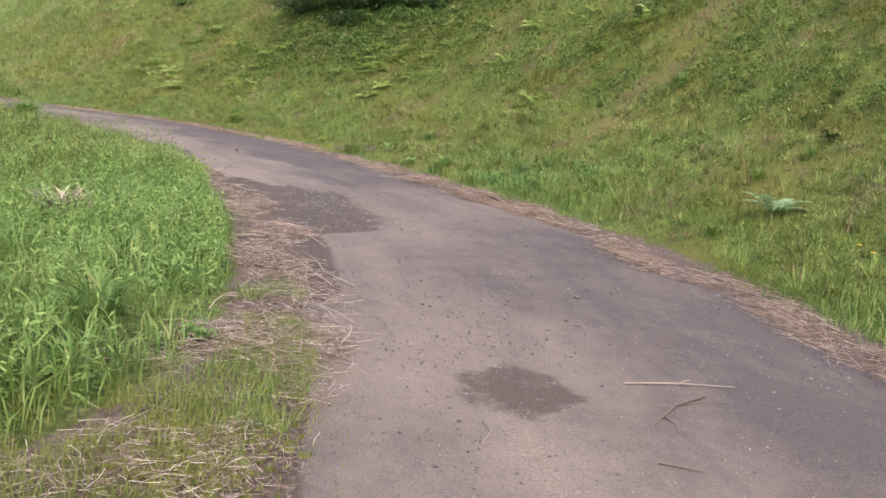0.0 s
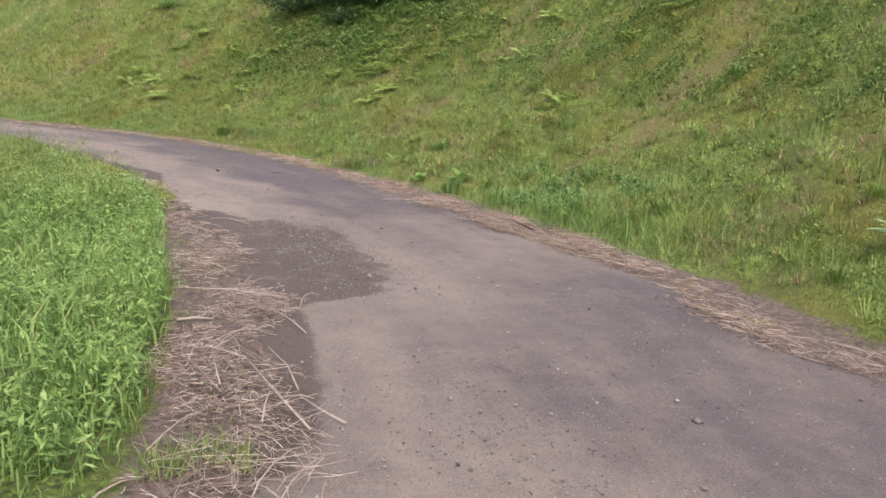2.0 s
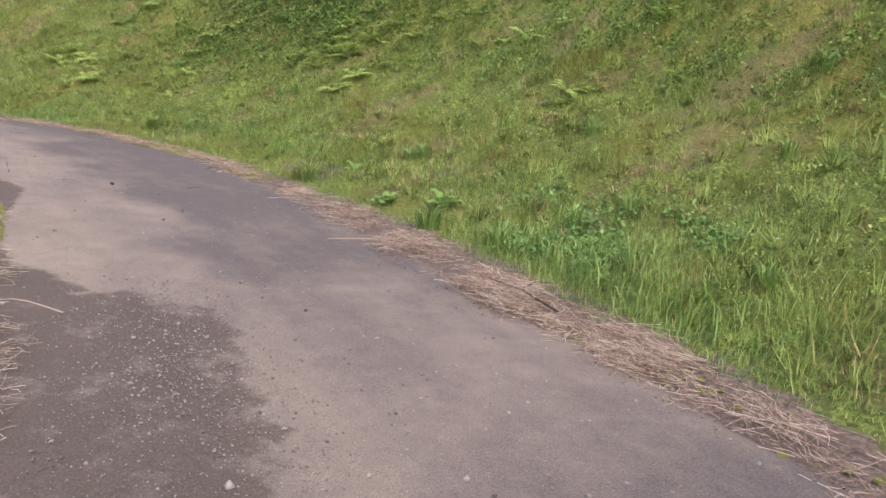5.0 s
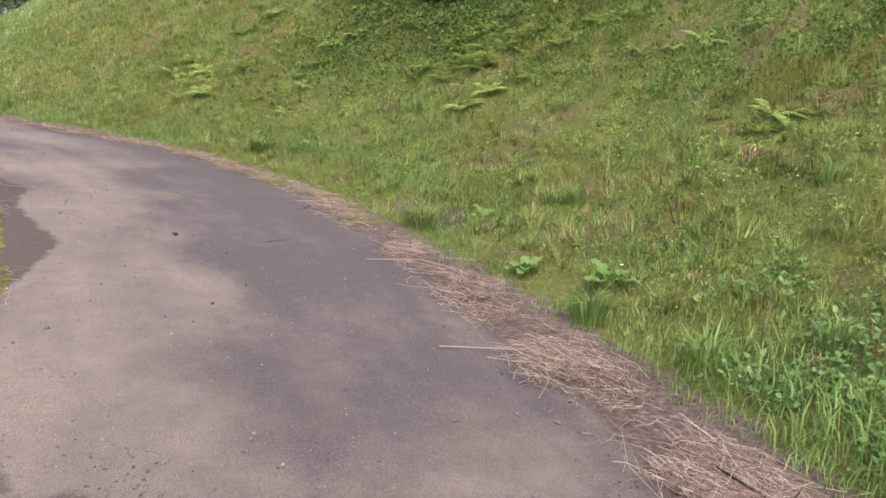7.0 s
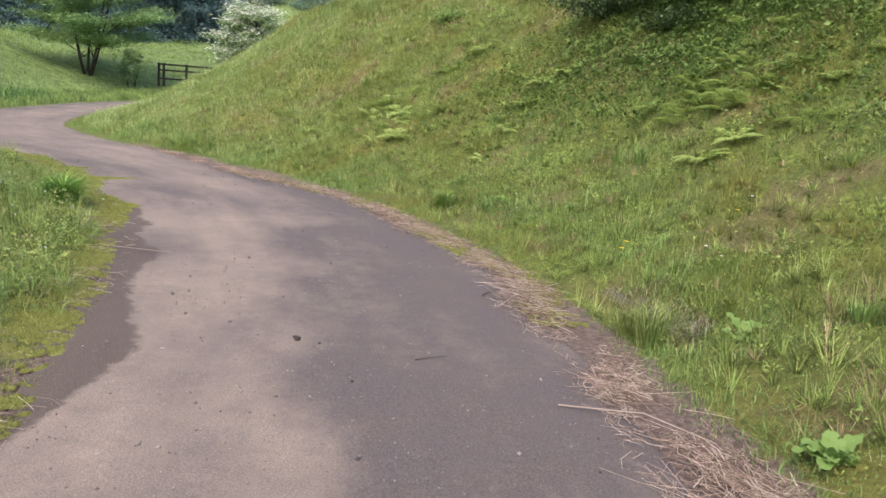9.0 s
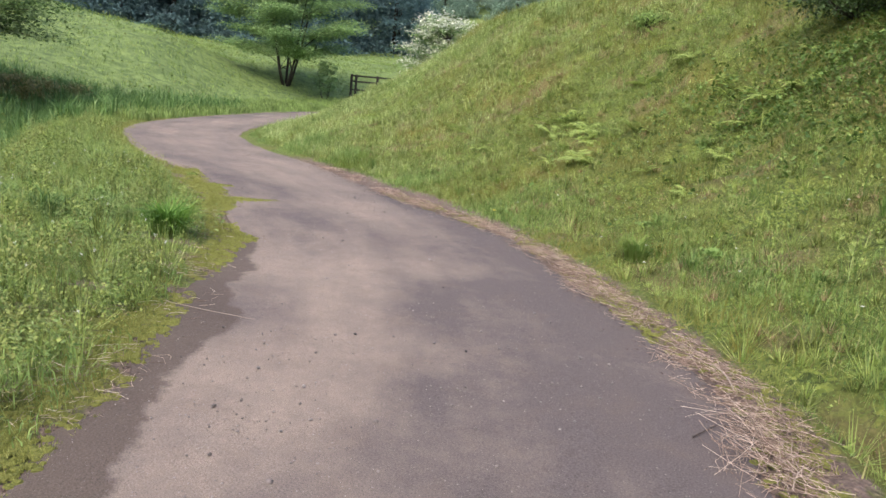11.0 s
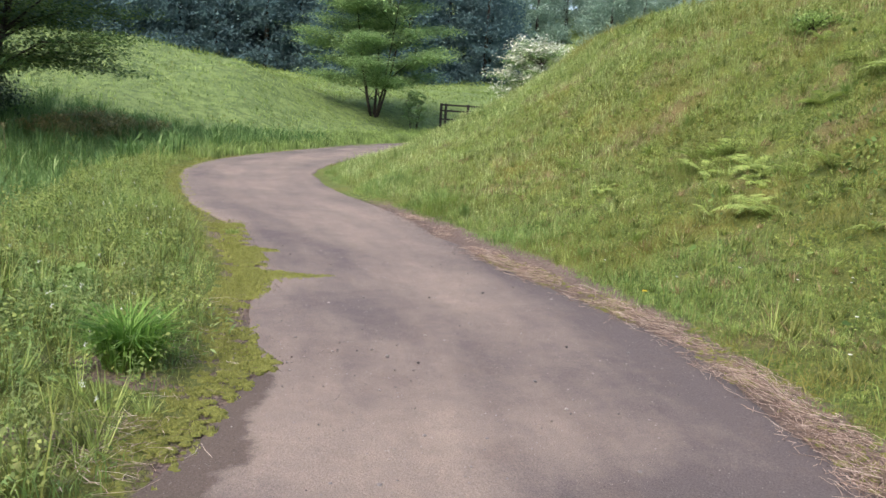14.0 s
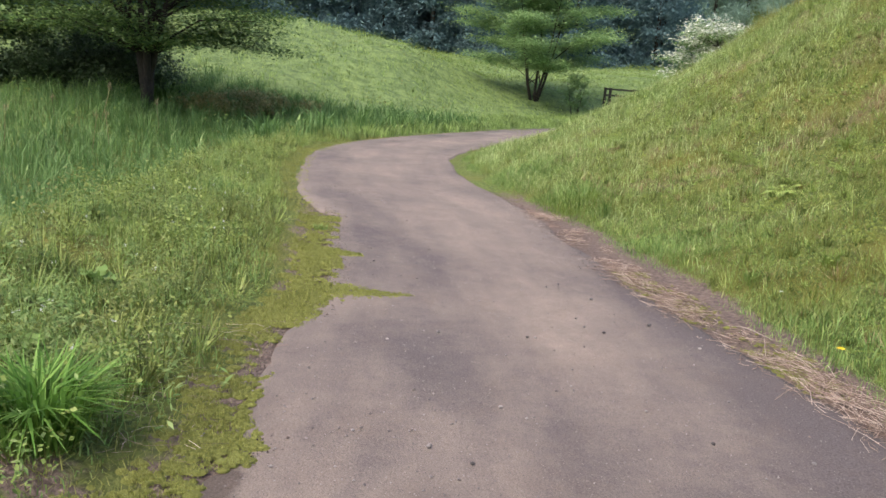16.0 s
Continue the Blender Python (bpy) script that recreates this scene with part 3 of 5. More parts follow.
def bank_length(s, e, x, y):
    patch = np.clip(0.75 + 0.55 * waves(x, y, 1.4, 52) + 0.5 * waves(x, y, 0.45, 54), 0.2, 2.0)
    return 0.1 * patch * np.interp(s, [30, 37, 42], [1, 1.2, 1.5]) * np.interp(e, [0, 8], [1, 1.5])


def verge_length(s, e, x, y):
    patch = np.clip(0.8 + 0.5 * waves(x, y, 1.5, 53), 0.3, 1.4)
    start = np.interp(e, [0, 0.25, 0.8], [0.3, 0.7, 1.0])
    early = np.interp(s, [18, 21], [1.0, 0.6])
    inner = np.where(e + HALF < np.interp(s, LUSH_S, LUSH_D), 0.22, 1.0)
    return 0.19 * patch * start * early * inner


grass("bank_grass", 430000, 10, 46, 0.2, 7.0, 1, 1.05, bank_length, 0.0085, 0.75, GRASS_BANK, "short tufted yellow-green grass covering the sloping bank",
      lambda s, e, x, y: (1 - 0.75 * dead_patch(x, y)) * (1 - 0.6 * shaded_thicket(x, y)) * np.interp(s, [31, 36], [1, 0.4]), short=True)
grass("bank_long_grass", 42000, 10, 44, 0.3, 7.0, 1, 1.0, lambda s, e, x, y: 0.24 * np.clip(waves(x, y, 1.7, 48) + 0.4 * waves(x, y, 0.4, 49) - 0.25, 0, 1), 0.0048, 0.5, GRASS_LUSH, "long green grass in loose tufts on the bank")
grass("bank_top_grass", 45000, 5, 62, 6.0, 15.0, 1, 1.0, lambda s, e, x, y: 0.22 + 0 * s, 0.014, 0.5, GRASS_BANK, "longer yellow-green grass on the top of the bank", lambda s, e, x, y: 1 - 0.6 * shaded_thicket(x, y))
grass("bank_dead_grass", 130000, 10, 44, 0.4, 7.0, 1, 1.1, lambda s, e, x, y: 0.08 + 0.06 * dead_patch(x, y), 0.0055, 1.1, DEAD_GRASS, "dry straw-coloured grass among the green of the bank",
      lambda s, e, x, y: 0.24 + 0.76 * dead_patch(x, y) - shaded_thicket(x, y), short=True)
grass("toe_grass", 80000, 10, 46, 0.0, 1.3, 1, 0.9, toe_length, 0.006, 0.6, GRASS_LUSH, "lush green grass at the foot of the bank")
grass("nose_grass", 70000, 30, 62, 0.3, 8.0, 1, 1.0, lambda s, e, x, y: np.interp(s, [30, 36], [0.1, 0.17]) + 0.05 * waves(x, y, 1.2, 59), 0.0055, 0.75, GRASS_PALE_HAZED, "soft light green grass where the bank ends, paled for haze",
      lambda s, e, x, y: np.interp(s, [28.0, 35], [0.0, 1.0]))
grass("verge_grass", 150000, 9, 46, 0.0, 4.2, -1, 1.05, verge_length, 0.0062, 0.6, GRASS_VERGE, "bright green grass on the verge beside the path",
      lambda s, e, x, y: np.interp(e, [0, 0.3, 0.8], [0.3, 0.6, 1.0]) * (1 - 0.8 * np.clip(2.2 * (waves(x, y, 0.8, 44) - 0.25), 0, 1) * (s > 21.5) * (s < 29) * (e < 1.1)))
def reed_out(s, e):
    """How far into the hollow: it comes nearer to the path further on."""
    return e + np.interp(s, [33, 38], [0.1, 1.3])


grass("dip_reeds", 140000, 29, 58, 2.1, 14.0, -1, 1.0, lambda s, e, x, y: np.clip(0.4 + 0.12 * waves(x, y, 4, 55) + 0.2 * waves(x, y, 0.8, 56), 0.12, 0.9) * np.interp(reed_out(s, e), [3.3, 5.0], [0.35, 1]), 0.0068, 0.4, REED, "tall dark green reeds growing in the hollow",
      lambda s, e, x, y: np.clip(np.interp(s, [29, 33], [0, 1]) * np.interp(reed_out(s, e), [3.3, 4.4, 11, 14], [0.3, 1, 1, 0.2]) + 0.45 * waves(x, y, 1.6, 71), 0, 1) * (reed_out(s, e) > 3.3))
grass("roadside_reeds", 16000, 42, 60, 0.9, 4.2, -1, 1.0, lambda s, e, x, y: 0.45 + 0.2 * waves(x, y, 1.5, 74), 0.012, 0.3, REED, "dark green tall grass beside the distant path",
      lambda s, e, x, y: np.clip(0.5 + waves(x, y, 2.0, 75), 0, 1))
grass("edge_grass", 42000, 19.5, 46, 0.0, 0.75, -1, 1.3, lambda s, e, x, y: 0.055 + 0.03 * waves(x, y, 0.5, 47), 0.0055, 0.8, MOSS, "fine short yellow-green grass along the path's edge",
      lambda s, e, x, y: np.interp(s, [24, 28.5], [0.6, 1.0]) * (e + HALF > np.interp(s, MOSS_S, MOSS_D) + 0.04), short=True)
grass("far_verge_grass", 22000, 44, 80, 0.1, 5.0, -1, 1.0, lambda s, e, x, y: 0.28 + 0 * s, 0.016, 0.35, GRASS_FAR, "pale green grass along the distant path")


def ground_cover(name, n, s0, s1, e0, e1, side, size, high, material, label, seed):
    """A low mat of small leaves in uneven cushions."""
    root, s, near = on_path(rng, n, s0, s1, e0, e1, side)
    lump = np.clip(0.45 + 0.85 * waves(root[:, 0], root[:, 1], 0.7, seed) + 0.45 * waves(root[:, 0], root[:, 1], 2.3, seed + 1), 0.0, 1.6)
    keep = rng.uniform(0, 1, len(root)) < lump + 0.05
    keep &= rng.uniform(0, 1, len(root)) > 1.1 * ditch(s, side * (HALF + near))
    if side > 0:
        keep &= rng.uniform(0, 1, len(root)) > 0.7 * dead_patch(root[:, 0], root[:, 1]) + 0.5 * shaded_thicket(root[:, 0], root[:, 1])
    root, lump = root[keep], lump[keep]
    root[:, 2] += rng.uniform(0.2, 1, len(root)) * lump * high + 0.01
    v, f = leaves(rng, root, size * rng.uniform(0.5, 1.4, len(root)) * np.interp(near[keep], [0, 3.5], [0.5, 1.0]), 0.5)
    return stuff(name, sheet(name, v, f, material), label, "plants")


# These leaves also carry painted shade between their cushions.
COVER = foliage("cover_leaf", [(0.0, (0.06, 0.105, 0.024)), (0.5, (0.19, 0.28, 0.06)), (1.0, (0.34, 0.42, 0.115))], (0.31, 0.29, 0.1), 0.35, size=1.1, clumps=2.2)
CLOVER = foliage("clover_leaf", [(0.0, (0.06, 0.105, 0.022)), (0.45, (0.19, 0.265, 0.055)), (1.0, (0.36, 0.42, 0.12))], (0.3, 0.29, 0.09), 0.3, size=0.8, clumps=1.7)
COVER_DEEP = foliage("deep_leaf", [(0.0, (0.05, 0.095, 0.02)), (0.6, (0.105, 0.18, 0.038)), (1.0, (0.2, 0.29, 0.075))], None, 0.3)
ground_cover("bank_weeds", 260000, 10, 42, 0.5, 7.2, 1, 0.033, 0.15, COVER, "low leafy weeds matting the sloping bank", 61)
ground_cover("upper_bank_weeds", 90000, 13, 29, 3.2, 7.4, 1, 0.042, 0.2, COVER_DEEP, "deep green leafy weeds on the upper bank", 67)
ground_cover("toe_clover", 46000, 11, 36, 0.25, 1.6, 1, 0.026, 0.09, CLOVER, "clover and small leafy weeds at the bank's foot", 63)
IVY = foliage("ground_ivy", [(0.0, (0.075, 0.16, 0.04)), (0.7, (0.14, 0.26, 0.075)), (1.0, (0.24, 0.37, 0.13))], None, 0.3)
root, s_, e_ = on_path(rng, 3600, 17.2, 19.2, 0.25, 1.3, 1)
root = root[waves(root[:, 0], root[:, 1], 0.9, 78) + 0.9 * np.exp(-((s_ - 18.2) / 0.5) ** 2) > 0.45]
root[:, 2] += rng.uniform(0.03, 0.13, len(root))
v, f = leaves(rng, root, 0.03 * rng.uniform(0.6, 1.3, len(root)), 0.45, 0.5)
stuff("ground_ivy", sheet("ground_ivy", v, f, IVY), "dark green round-leaved creeper at the bank's foot", "plants")
# Dense dark leaves round the thicket.
n = 30000
tx, ty = rng.normal(-4.4, 2.0, n), rng.normal(20.8, 1.1, n)
tz, ts, td = ground_height(tx, ty)
v, f = leaves(rng, np.column_stack([tx, ty, tz + rng.uniform(0.02, 0.32, n) * np.clip(0.6 + 0.7 * waves(tx, ty, 0.9, 66), 0.1, 1.3)]), 0.06 * rng.uniform(0.5, 1.4, n), 0.5)
stuff("thicket_leaves", sheet("thicket_leaves", v, f, COVER_DEEP), "dark tangled leaves in the shaded undergrowth of bank", "plants")


def tussocks(name, count, s0, s1, e0, e1, side, high, blade, material, label, seed, mask=None):
    """Small uneven clumps of short grass, each fanning out from its own root."""
    r = np.random.RandomState(seed)
    at, s, e = on_path(r, count, s0, s1, e0, e1, side)
    if mask is not None:
        at = at[mask(r, at, s, e)]
    m = 24
    size = r.lognormal(math.log(high), 0.35, len(at))
    a = r.uniform(0, 6.283, (len(at), m))
    out = r.uniform(0.05, 1.0, (len(at), m)) ** 0.7
    root = at[:, None] + np.stack([np.cos(a), np.sin(a), 0 * a], -1) * (out * size[:, None] * 0.35)[..., None]
    lean = out * 1.15 + r.normal(0, 0.15, a.shape)
    tip = root + np.stack([np.cos(a) * np.sin(lean), np.sin(a) * np.sin(lean), np.cos(lean)], -1) * (size[:, None] * r.uniform(0.6, 1.25, a.shape))[..., None]
    wide = np.stack([-np.sin(a), np.cos(a), 0 * a], -1) * (blade * r.uniform(0.6, 1.3, a.shape))[..., None] / 2
    v = np.stack([root - wide, root + wide, tip], 2).reshape(-1, 3)
    return stuff(name, sheet(name, v, [np.arange(len(v) // 3)[:, None] * 3 + [0, 1, 2]], material), label, "grass")


OLIVE = foliage("olive_grass", [(0.0, (0.06, 0.085, 0.02)), (0.6, (0.13, 0.165, 0.035)), (1.0, (0.23, 0.26, 0.065))], None, 0.25)
TAWNY = foliage("tawny_grass", [(0.0, (0.13, 0.085, 0.04)), (0.5, (0.3, 0.22, 0.11)), (1.0, (0.52, 0.42, 0.25))], None, 0.15, 0.8)
BRIGHT = foliage("bright_grass", [(0.0, (0.2, 0.29, 0.07)), (0.6, (0.33, 0.42, 0.11)), (1.0, (0.5, 0.56, 0.2))], None, 0.4)
tussocks("olive_tussocks", 3000, 11, 37, 0.4, 6.6, 1, 0.1, 0.009, OLIVE, "dull olive grass clumps scattered over the bank", 301)
tussocks("bright_tussocks", 3000, 11, 40, 0.3, 6.6, 1, 0.11, 0.008, BRIGHT, "bright yellow-green grass clumps on the bank", 302)
tussocks("tawny_tussocks", 2600, 11, 38, 0.4, 6.6, 1, 0.085, 0.008, TAWNY, "withered tawny grass clumps among the bank's green", 303,
         lambda r, at, s, e: r.uniform(0, 1, len(at)) < 0.25 + 0.75 * dead_patch(at[:, 0], at[:, 1]))
tussocks("verge_tussocks", 1500, 19, 42, 0.45, 3.4, -1, 0.15, 0.009, OLIVE, "dark green grass clumps on the verge", 304)
tussocks("bright_verge_tussocks", 900, 19, 44, 0.4, 3.4, -1, 0.16, 0.008, BRIGHT, "bright yellow-green grass clumps on the verge", 305)
ground_cover("verge_weeds", 140000, 18, 44, 0.35, 3.6, -1, 0.036, 0.27, CLOVER, "clover and leafy weeds matting the verge", 65)

# Far meadow over the mound.
n = 110000
fx, fy = rng.uniform(-100, -26, n), rng.uniform(-10, 70, n)
fz, fs, fd = ground_height(fx, fy)
keep = (np.abs(fd) > 5) & ((fd < 0) | (fd > 10))
root = np.column_stack([fx, fy, fz])[keep]
v, f = blades(rng, root, rng.uniform(0.1, 0.3, len(root)) * np.clip(1 + 0.6 * waves(root[:, 0], root[:, 1], 2.5, 69), 0.3, 2), rng.uniform(0.016, 0.04, len(root)), np.abs(rng.normal(0.5, 0.3, len(root))))
stuff("meadow_grass", sheet("meadow_grass", v, f, GRASS_FAR), "pale green meadow grass over the distant mound", "grass")
n = 100000
fx, fy = rng.uniform(-92, -27, n), rng.uniform(-4, 62, n)
fz, fs, fd = ground_height(fx, fy)
lump = waves(fx, fy, 2.2, 72) + 0.6 * waves(fx, fy, 0.8, 73)
keep = (fd < -6) & (lump > 0.35)
v, f = leaves(rng, np.column_stack([fx, fy, fz + rng.uniform(0, 0.55, n) * np.clip(lump, 0, 1)])[keep], rng.uniform(0.06, 0.16, keep.sum()), 0.5)
stuff("mound_weeds", sheet("mound_weeds", v, f, COVER), "leafy weeds in cushions over the distant mound", "plants")

# ---- trees ----
def zat(x, y):
    return float(ground_height(np.array([x]), np.array([y]))[0][0])


def layered_tree(seed, label, x, y, stems, height, reach, low, radius, pads, count, leaf_size, material, blossom=0, group="", thin_pad=0.13, fork=0.0):
    """A tree whose foliage hangs in flat uneven layers, each on a limb of its own."""
    r = np.random.RandomState(seed)
    ob = thing("tree", label, "tree", group, at=(x, y, zat(x, y) - 0.05))
    trunk, limbs, ends = [], [], []
    for k in range(stems):
        a = 6.283 * k / stems + r.uniform(-0.4, 0.4)
        lean = 0.05 if stems == 1 else r.uniform(0.2, 0.42)
        hs = np.linspace(0, 1, 9)
        away = (0.22 * (stems > 1) * (fork == 0) + lean * height * np.clip(hs - fork, 0, 1) ** (1.1 if fork else 0.8) * 0.8)
        pts = np.stack([away * math.cos(a) + r.normal(0, 0.04, 9) * (hs > fork), away * math.sin(a) + r.normal(0, 0.04, 9) * (hs > fork), hs * height * 0.86 - 0.1], 1)
        trunk.append(tube(pts, radius * (1 + 0.04 * k) * (1.25 - 1.1 * hs**0.7), 8))
        ends.append(pts)
    places = []
    for k in range(pads):
        h = low + (height - low) * (k + r.uniform(0, 1)) / pads
        u = (h - low) / (height - low)
        wide = reach * (0.35 + 1.5 * u * (1 - u) + 0.55 * (1 - u) ** 2) * r.uniform(0.35, 1.05)
        a = k * 2.4 + r.uniform(-0.5, 0.5)
        end = np.array([wide * math.cos(a), wide * math.sin(a), h])
        stem = ends[r.randint(stems)]
        root = stem[max(1 + math.ceil(fork * 4), min(7, int(8 * (h - 0.25 * wide) / (height * 0.86))))]
        mid = root * 0.5 + end * 0.5 + [0, 0, 0.12 * wide]
        limbs.append(tube([root, root * 0.7 + mid * 0.3, mid, end], radius * np.array([0.42, 0.34, 0.2, 0.06]), 5))
        m = count // pads
        t = r.uniform(0.45, 1.08, m)[:, None]
        spread_out = reach * thin_pad
        at = root * (1 - t) ** 2 + 2 * mid * t * (1 - t) + end * t**2
        places.append(at + r.normal(0, 1, (m, 3)) * [spread_out, spread_out, 0.05 + 0.009 * height] + [0, 0, 0.1])
    v, f = merge(trunk)
    part("trunk", sheet("trunk", v, f, BARK, True), ob)
    for v, f in limbs:
        part("limb", sheet("limb", v, f, BARK, True), ob)
    at = np.concatenate(places)
    v, f = leaves(r, at, leaf_size * r.uniform(0.5, 1.4, len(at)), 0.25)
    part("crown", sheet("crown", v, f, material), ob)
    if blossom:
        b = at[r.randint(0, len(at), blossom)] + [0, 0, 0.25] + r.normal(0, 0.15, (blossom, 3))
        v, f = leaves(r, b, leaf_size * r.uniform(0.7, 1.5, blossom), 0.3)
        part("blossom", sheet("blossom", v, f, BLOSSOM), ob, "white blossom in flat sprays")
    return ob


layered_tree(3, "multi-stemmed green tree with layered leafy crown on meadow", -54.9, 36.8, 5, 11, 5.6, 2.2, 0.08, 44, 92000, 0.17, TREE_HAZED)
layered_tree(5, "broad dark green tree with forked trunk above reeds", -34.1, 13.0, 4, 9.0, 5.8, 2.0, 0.14, 60, 84000, 0.13, TREE_LEAF, fork=0.12)
layered_tree(8, "dark green spreading tree behind the reeds", -39.5, 6.5, 2, 10.0, 6.4, 1.6, 0.2, 50, 60000, 0.19, TREE_LEAF)
layered_tree(12, "white-flowering tree in full blossom beyond the bank", -55.0, 50.0, 2, 6.6, 3.9, 1.5, 0.12, 34, 14000, 0.2, TREE_HAZED, 9000)
layered_tree(14, "small green sapling beside the larger tree", -52.3, 38.6, 3, 2.4, 1.1, 0.4, 0.03, 18, 2600, 0.14, TREE_HAZED)


# Dark leaves that stand in for deep shade below the far trees.
SHADE_BUSH_LEAF = foliage("shade_bush_leaf", [(0.0, (0.035, 0.06, 0.028)), (0.7, (0.06, 0.1, 0.045)), (1.0, (0.1, 0.15, 0.065))], None, 0.3)
RUSSET_LEAF = foliage("russet_leaf", [(0.0, (0.15, 0.16, 0.05)), (0.5, (0.27, 0.25, 0.085)), (1.0, (0.38, 0.3, 0.12))], None, 0.3)


def bush(seed, x, y, wide, high, count, leaf_size, label, material=BUSH_LEAF):
    r = np.random.RandomState(seed)
    ob = thing("bush", label, "bush", at=(x, y, zat(x, y) - 0.03))
    twigs, ends = [], []
    for k in range(14):
        a, u = k * 2.4, r.uniform(0.2, 1)
        end = np.array([wide * u * math.cos(a), wide * u * math.sin(a), high * r.uniform(0.5, 1) * (1.1 - 0.5 * u)])
        twigs.append(tube([(0.02 * math.cos(a), 0.02 * math.sin(a), 0), end * [0.45, 0.45, 0.65], end], (0.02, 0.013, 0.005), 5))
        ends.append(end)
    for v, f in twigs:
        part("stem", sheet("stem", v, f, BARK, True), ob)
    ends = np.array(ends)
    at = ends[r.randint(0, 14, count)] * r.uniform(0.45, 1.05, count)[:, None] + r.normal(0, 0.16 * wide, (count, 3)) * [1, 1, 0.6]
    at[:, 2] = np.abs(at[:, 2])
    v, f = leaves(r, at, leaf_size * r.uniform(0.5, 1.4, count), 0.5)
    part("foliage", sheet("foliage", v, f, material), ob)
    return ob


bush(21, -6.0, 21.9, 1.1, 0.5, 5000, 0.06, "dark leafy undergrowth on the bank's upper slope")
bush(22, -7.2, 22.6, 1.3, 1.0, 5000, 0.07, "dark green shrub near the top of the bank")
bush(23, -4.9, 21.6, 0.9, 0.45, 4000, 0.06, "dark leafy undergrowth among ferns on the bank")
bush(24, -5.6, 23.0, 1.4, 1.2, 5000, 0.07, "dark green shrub at the bank's top")
bush(41, -5.7, 21.3, 0.8, 0.35, 5500, 0.055, "tangled undergrowth on the bank, leaves darkened for shade")
bush(42, -3.4, 21.0, 0.8, 0.35, 5000, 0.055, "dark low undergrowth above the ferns")
bush(43, -6.4, 22.4, 1.6, 1.3, 6500, 0.07, "dense shrub overhanging the bank's undergrowth, leaves darkened for shade")
bush(44, -4.2, 22.2, 1.6, 1.3, 6500, 0.07, "dense dark green shrub high on the bank")
bush(26, -4.2, 21.4, 0.8, 0.4, 4500, 0.055, "leafy undergrowth on the slope, leaves darkened for shade")
bush(27, -3.6, 21.6, 1.3, 0.8, 4500, 0.06, "dark tangled undergrowth high on the bank")
bush(28, -7.4, 21.8, 1.0, 0.5, 3500, 0.055, "dark low undergrowth on the upper bank")
bush(25, -12.1, 23.2, 0.5, 0.35, 1800, 0.045, "small rounded green shrub on the bank's ridge", WEED)
# Added bushes fill the shaded ground under the trees with dark.
for k, (x, y) in enumerate(((-37.5, 9.5), (-38.5, 12.0), (-36.5, 6.0), (-40.5, 3.5), (-43.0, 10.5), (-39.0, 0.5))):
    bush(30 + k, x, y, 2.6, 2.0, 12000, 0.12, "dark bushes standing in for shade below the trees beyond the reeds", SHADE_BUSH_LEAF)
for k, (x, y) in enumerate(((-35.5, 16.5), (-36.8, 18.2), (-35.0, 15.0), (-38.0, 16.8))):
    bush(50 + k, x, y, 1.3, 0.7, 6000, 0.09, "low brownish-green shrub at the foot of mound", RUSSET_LEAF)


def forest_tree(seed, height, spread, material=HAZED_FOREST_LEAF, label="tall tree in the distant wood, leaves tinted haze blue"):
    r = np.random.RandomState(seed)
    ob = thing("forest_tree", label, "tree", "trees of the distant wood")
    pts = [(0, 0, -0.5), (r.normal(0, 0.1), r.normal(0, 0.1), height * 0.4), (r.normal(0, 0.2), r.normal(0, 0.2), height * 0.9)]
    v, f = tube(pts, (0.3, 0.22, 0.06), 6)
    part("trunk", sheet("trunk", v, f, BARK, True), ob)
    clumps = []
    for k in range(150):
        h = r.uniform(0.0, 1.0) ** 1.6
        rad = spread * (1 - h) ** 0.55 * r.uniform(0.6, 1.05) + 0.3
        a = r.uniform(0, 6.283)
        clumps.append((rad * math.cos(a), rad * math.sin(a), h * height))
    clumps = np.array(clumps)
    n = 13000
    place = clumps[r.randint(0, len(clumps), n)] + r.normal(0, 1, (n, 3)) * [0.7, 0.7, 0.45]
    v, f = leaves(r, place, r.uniform(0.18, 0.42, n), 0.5, 0.5)
    part("crown", sheet("crown", v, f, material), ob)
    return ob


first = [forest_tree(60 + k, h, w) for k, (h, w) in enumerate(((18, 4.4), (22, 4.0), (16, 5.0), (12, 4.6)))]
# The far hillside's thicker haze, painted as a paler leaf.
HAZE_PALED_LEAF = foliage("haze_paled_leaf", [(0.0, (0.22, 0.33, 0.27)), (1.0, (0.32, 0.43, 0.34))], None, 0.5, 1.0)
hillside = [forest_tree(65 + k, h, w, HAZE_PALED_LEAF, "rounded tree on the distant hillside, haze paled into its leaves") for k, (h, w) in enumerate(((17, 5.4), (14, 6.0)))]
r = np.random.RandomState(9)
spots = []
near_row, far_row = (100, 107, 115), (150, 163, 178)
for row, count in enumerate((34, 32, 32)):
    for k in range(count):
        a = radians(98 + 94 * (k + 0.5 * (row % 2) + r.uniform(-0.3, 0.3)) / count)
        dist = far_row[row] if a < radians(146) else near_row[row]
        spots.append((-5 + dist * math.cos(a) + r.uniform(-3, 3), 13 + dist * math.sin(a) + r.uniform(-3, 3)))
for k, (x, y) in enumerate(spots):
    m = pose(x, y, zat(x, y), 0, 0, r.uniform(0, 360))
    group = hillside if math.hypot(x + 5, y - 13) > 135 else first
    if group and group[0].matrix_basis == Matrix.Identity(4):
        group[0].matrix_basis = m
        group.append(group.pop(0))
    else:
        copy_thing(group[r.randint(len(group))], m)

# ---- fence ----
fence = thing("fence", "dark weathered timber post-and-rail fence by the distant path", "fence", at=(0, 0, 0))
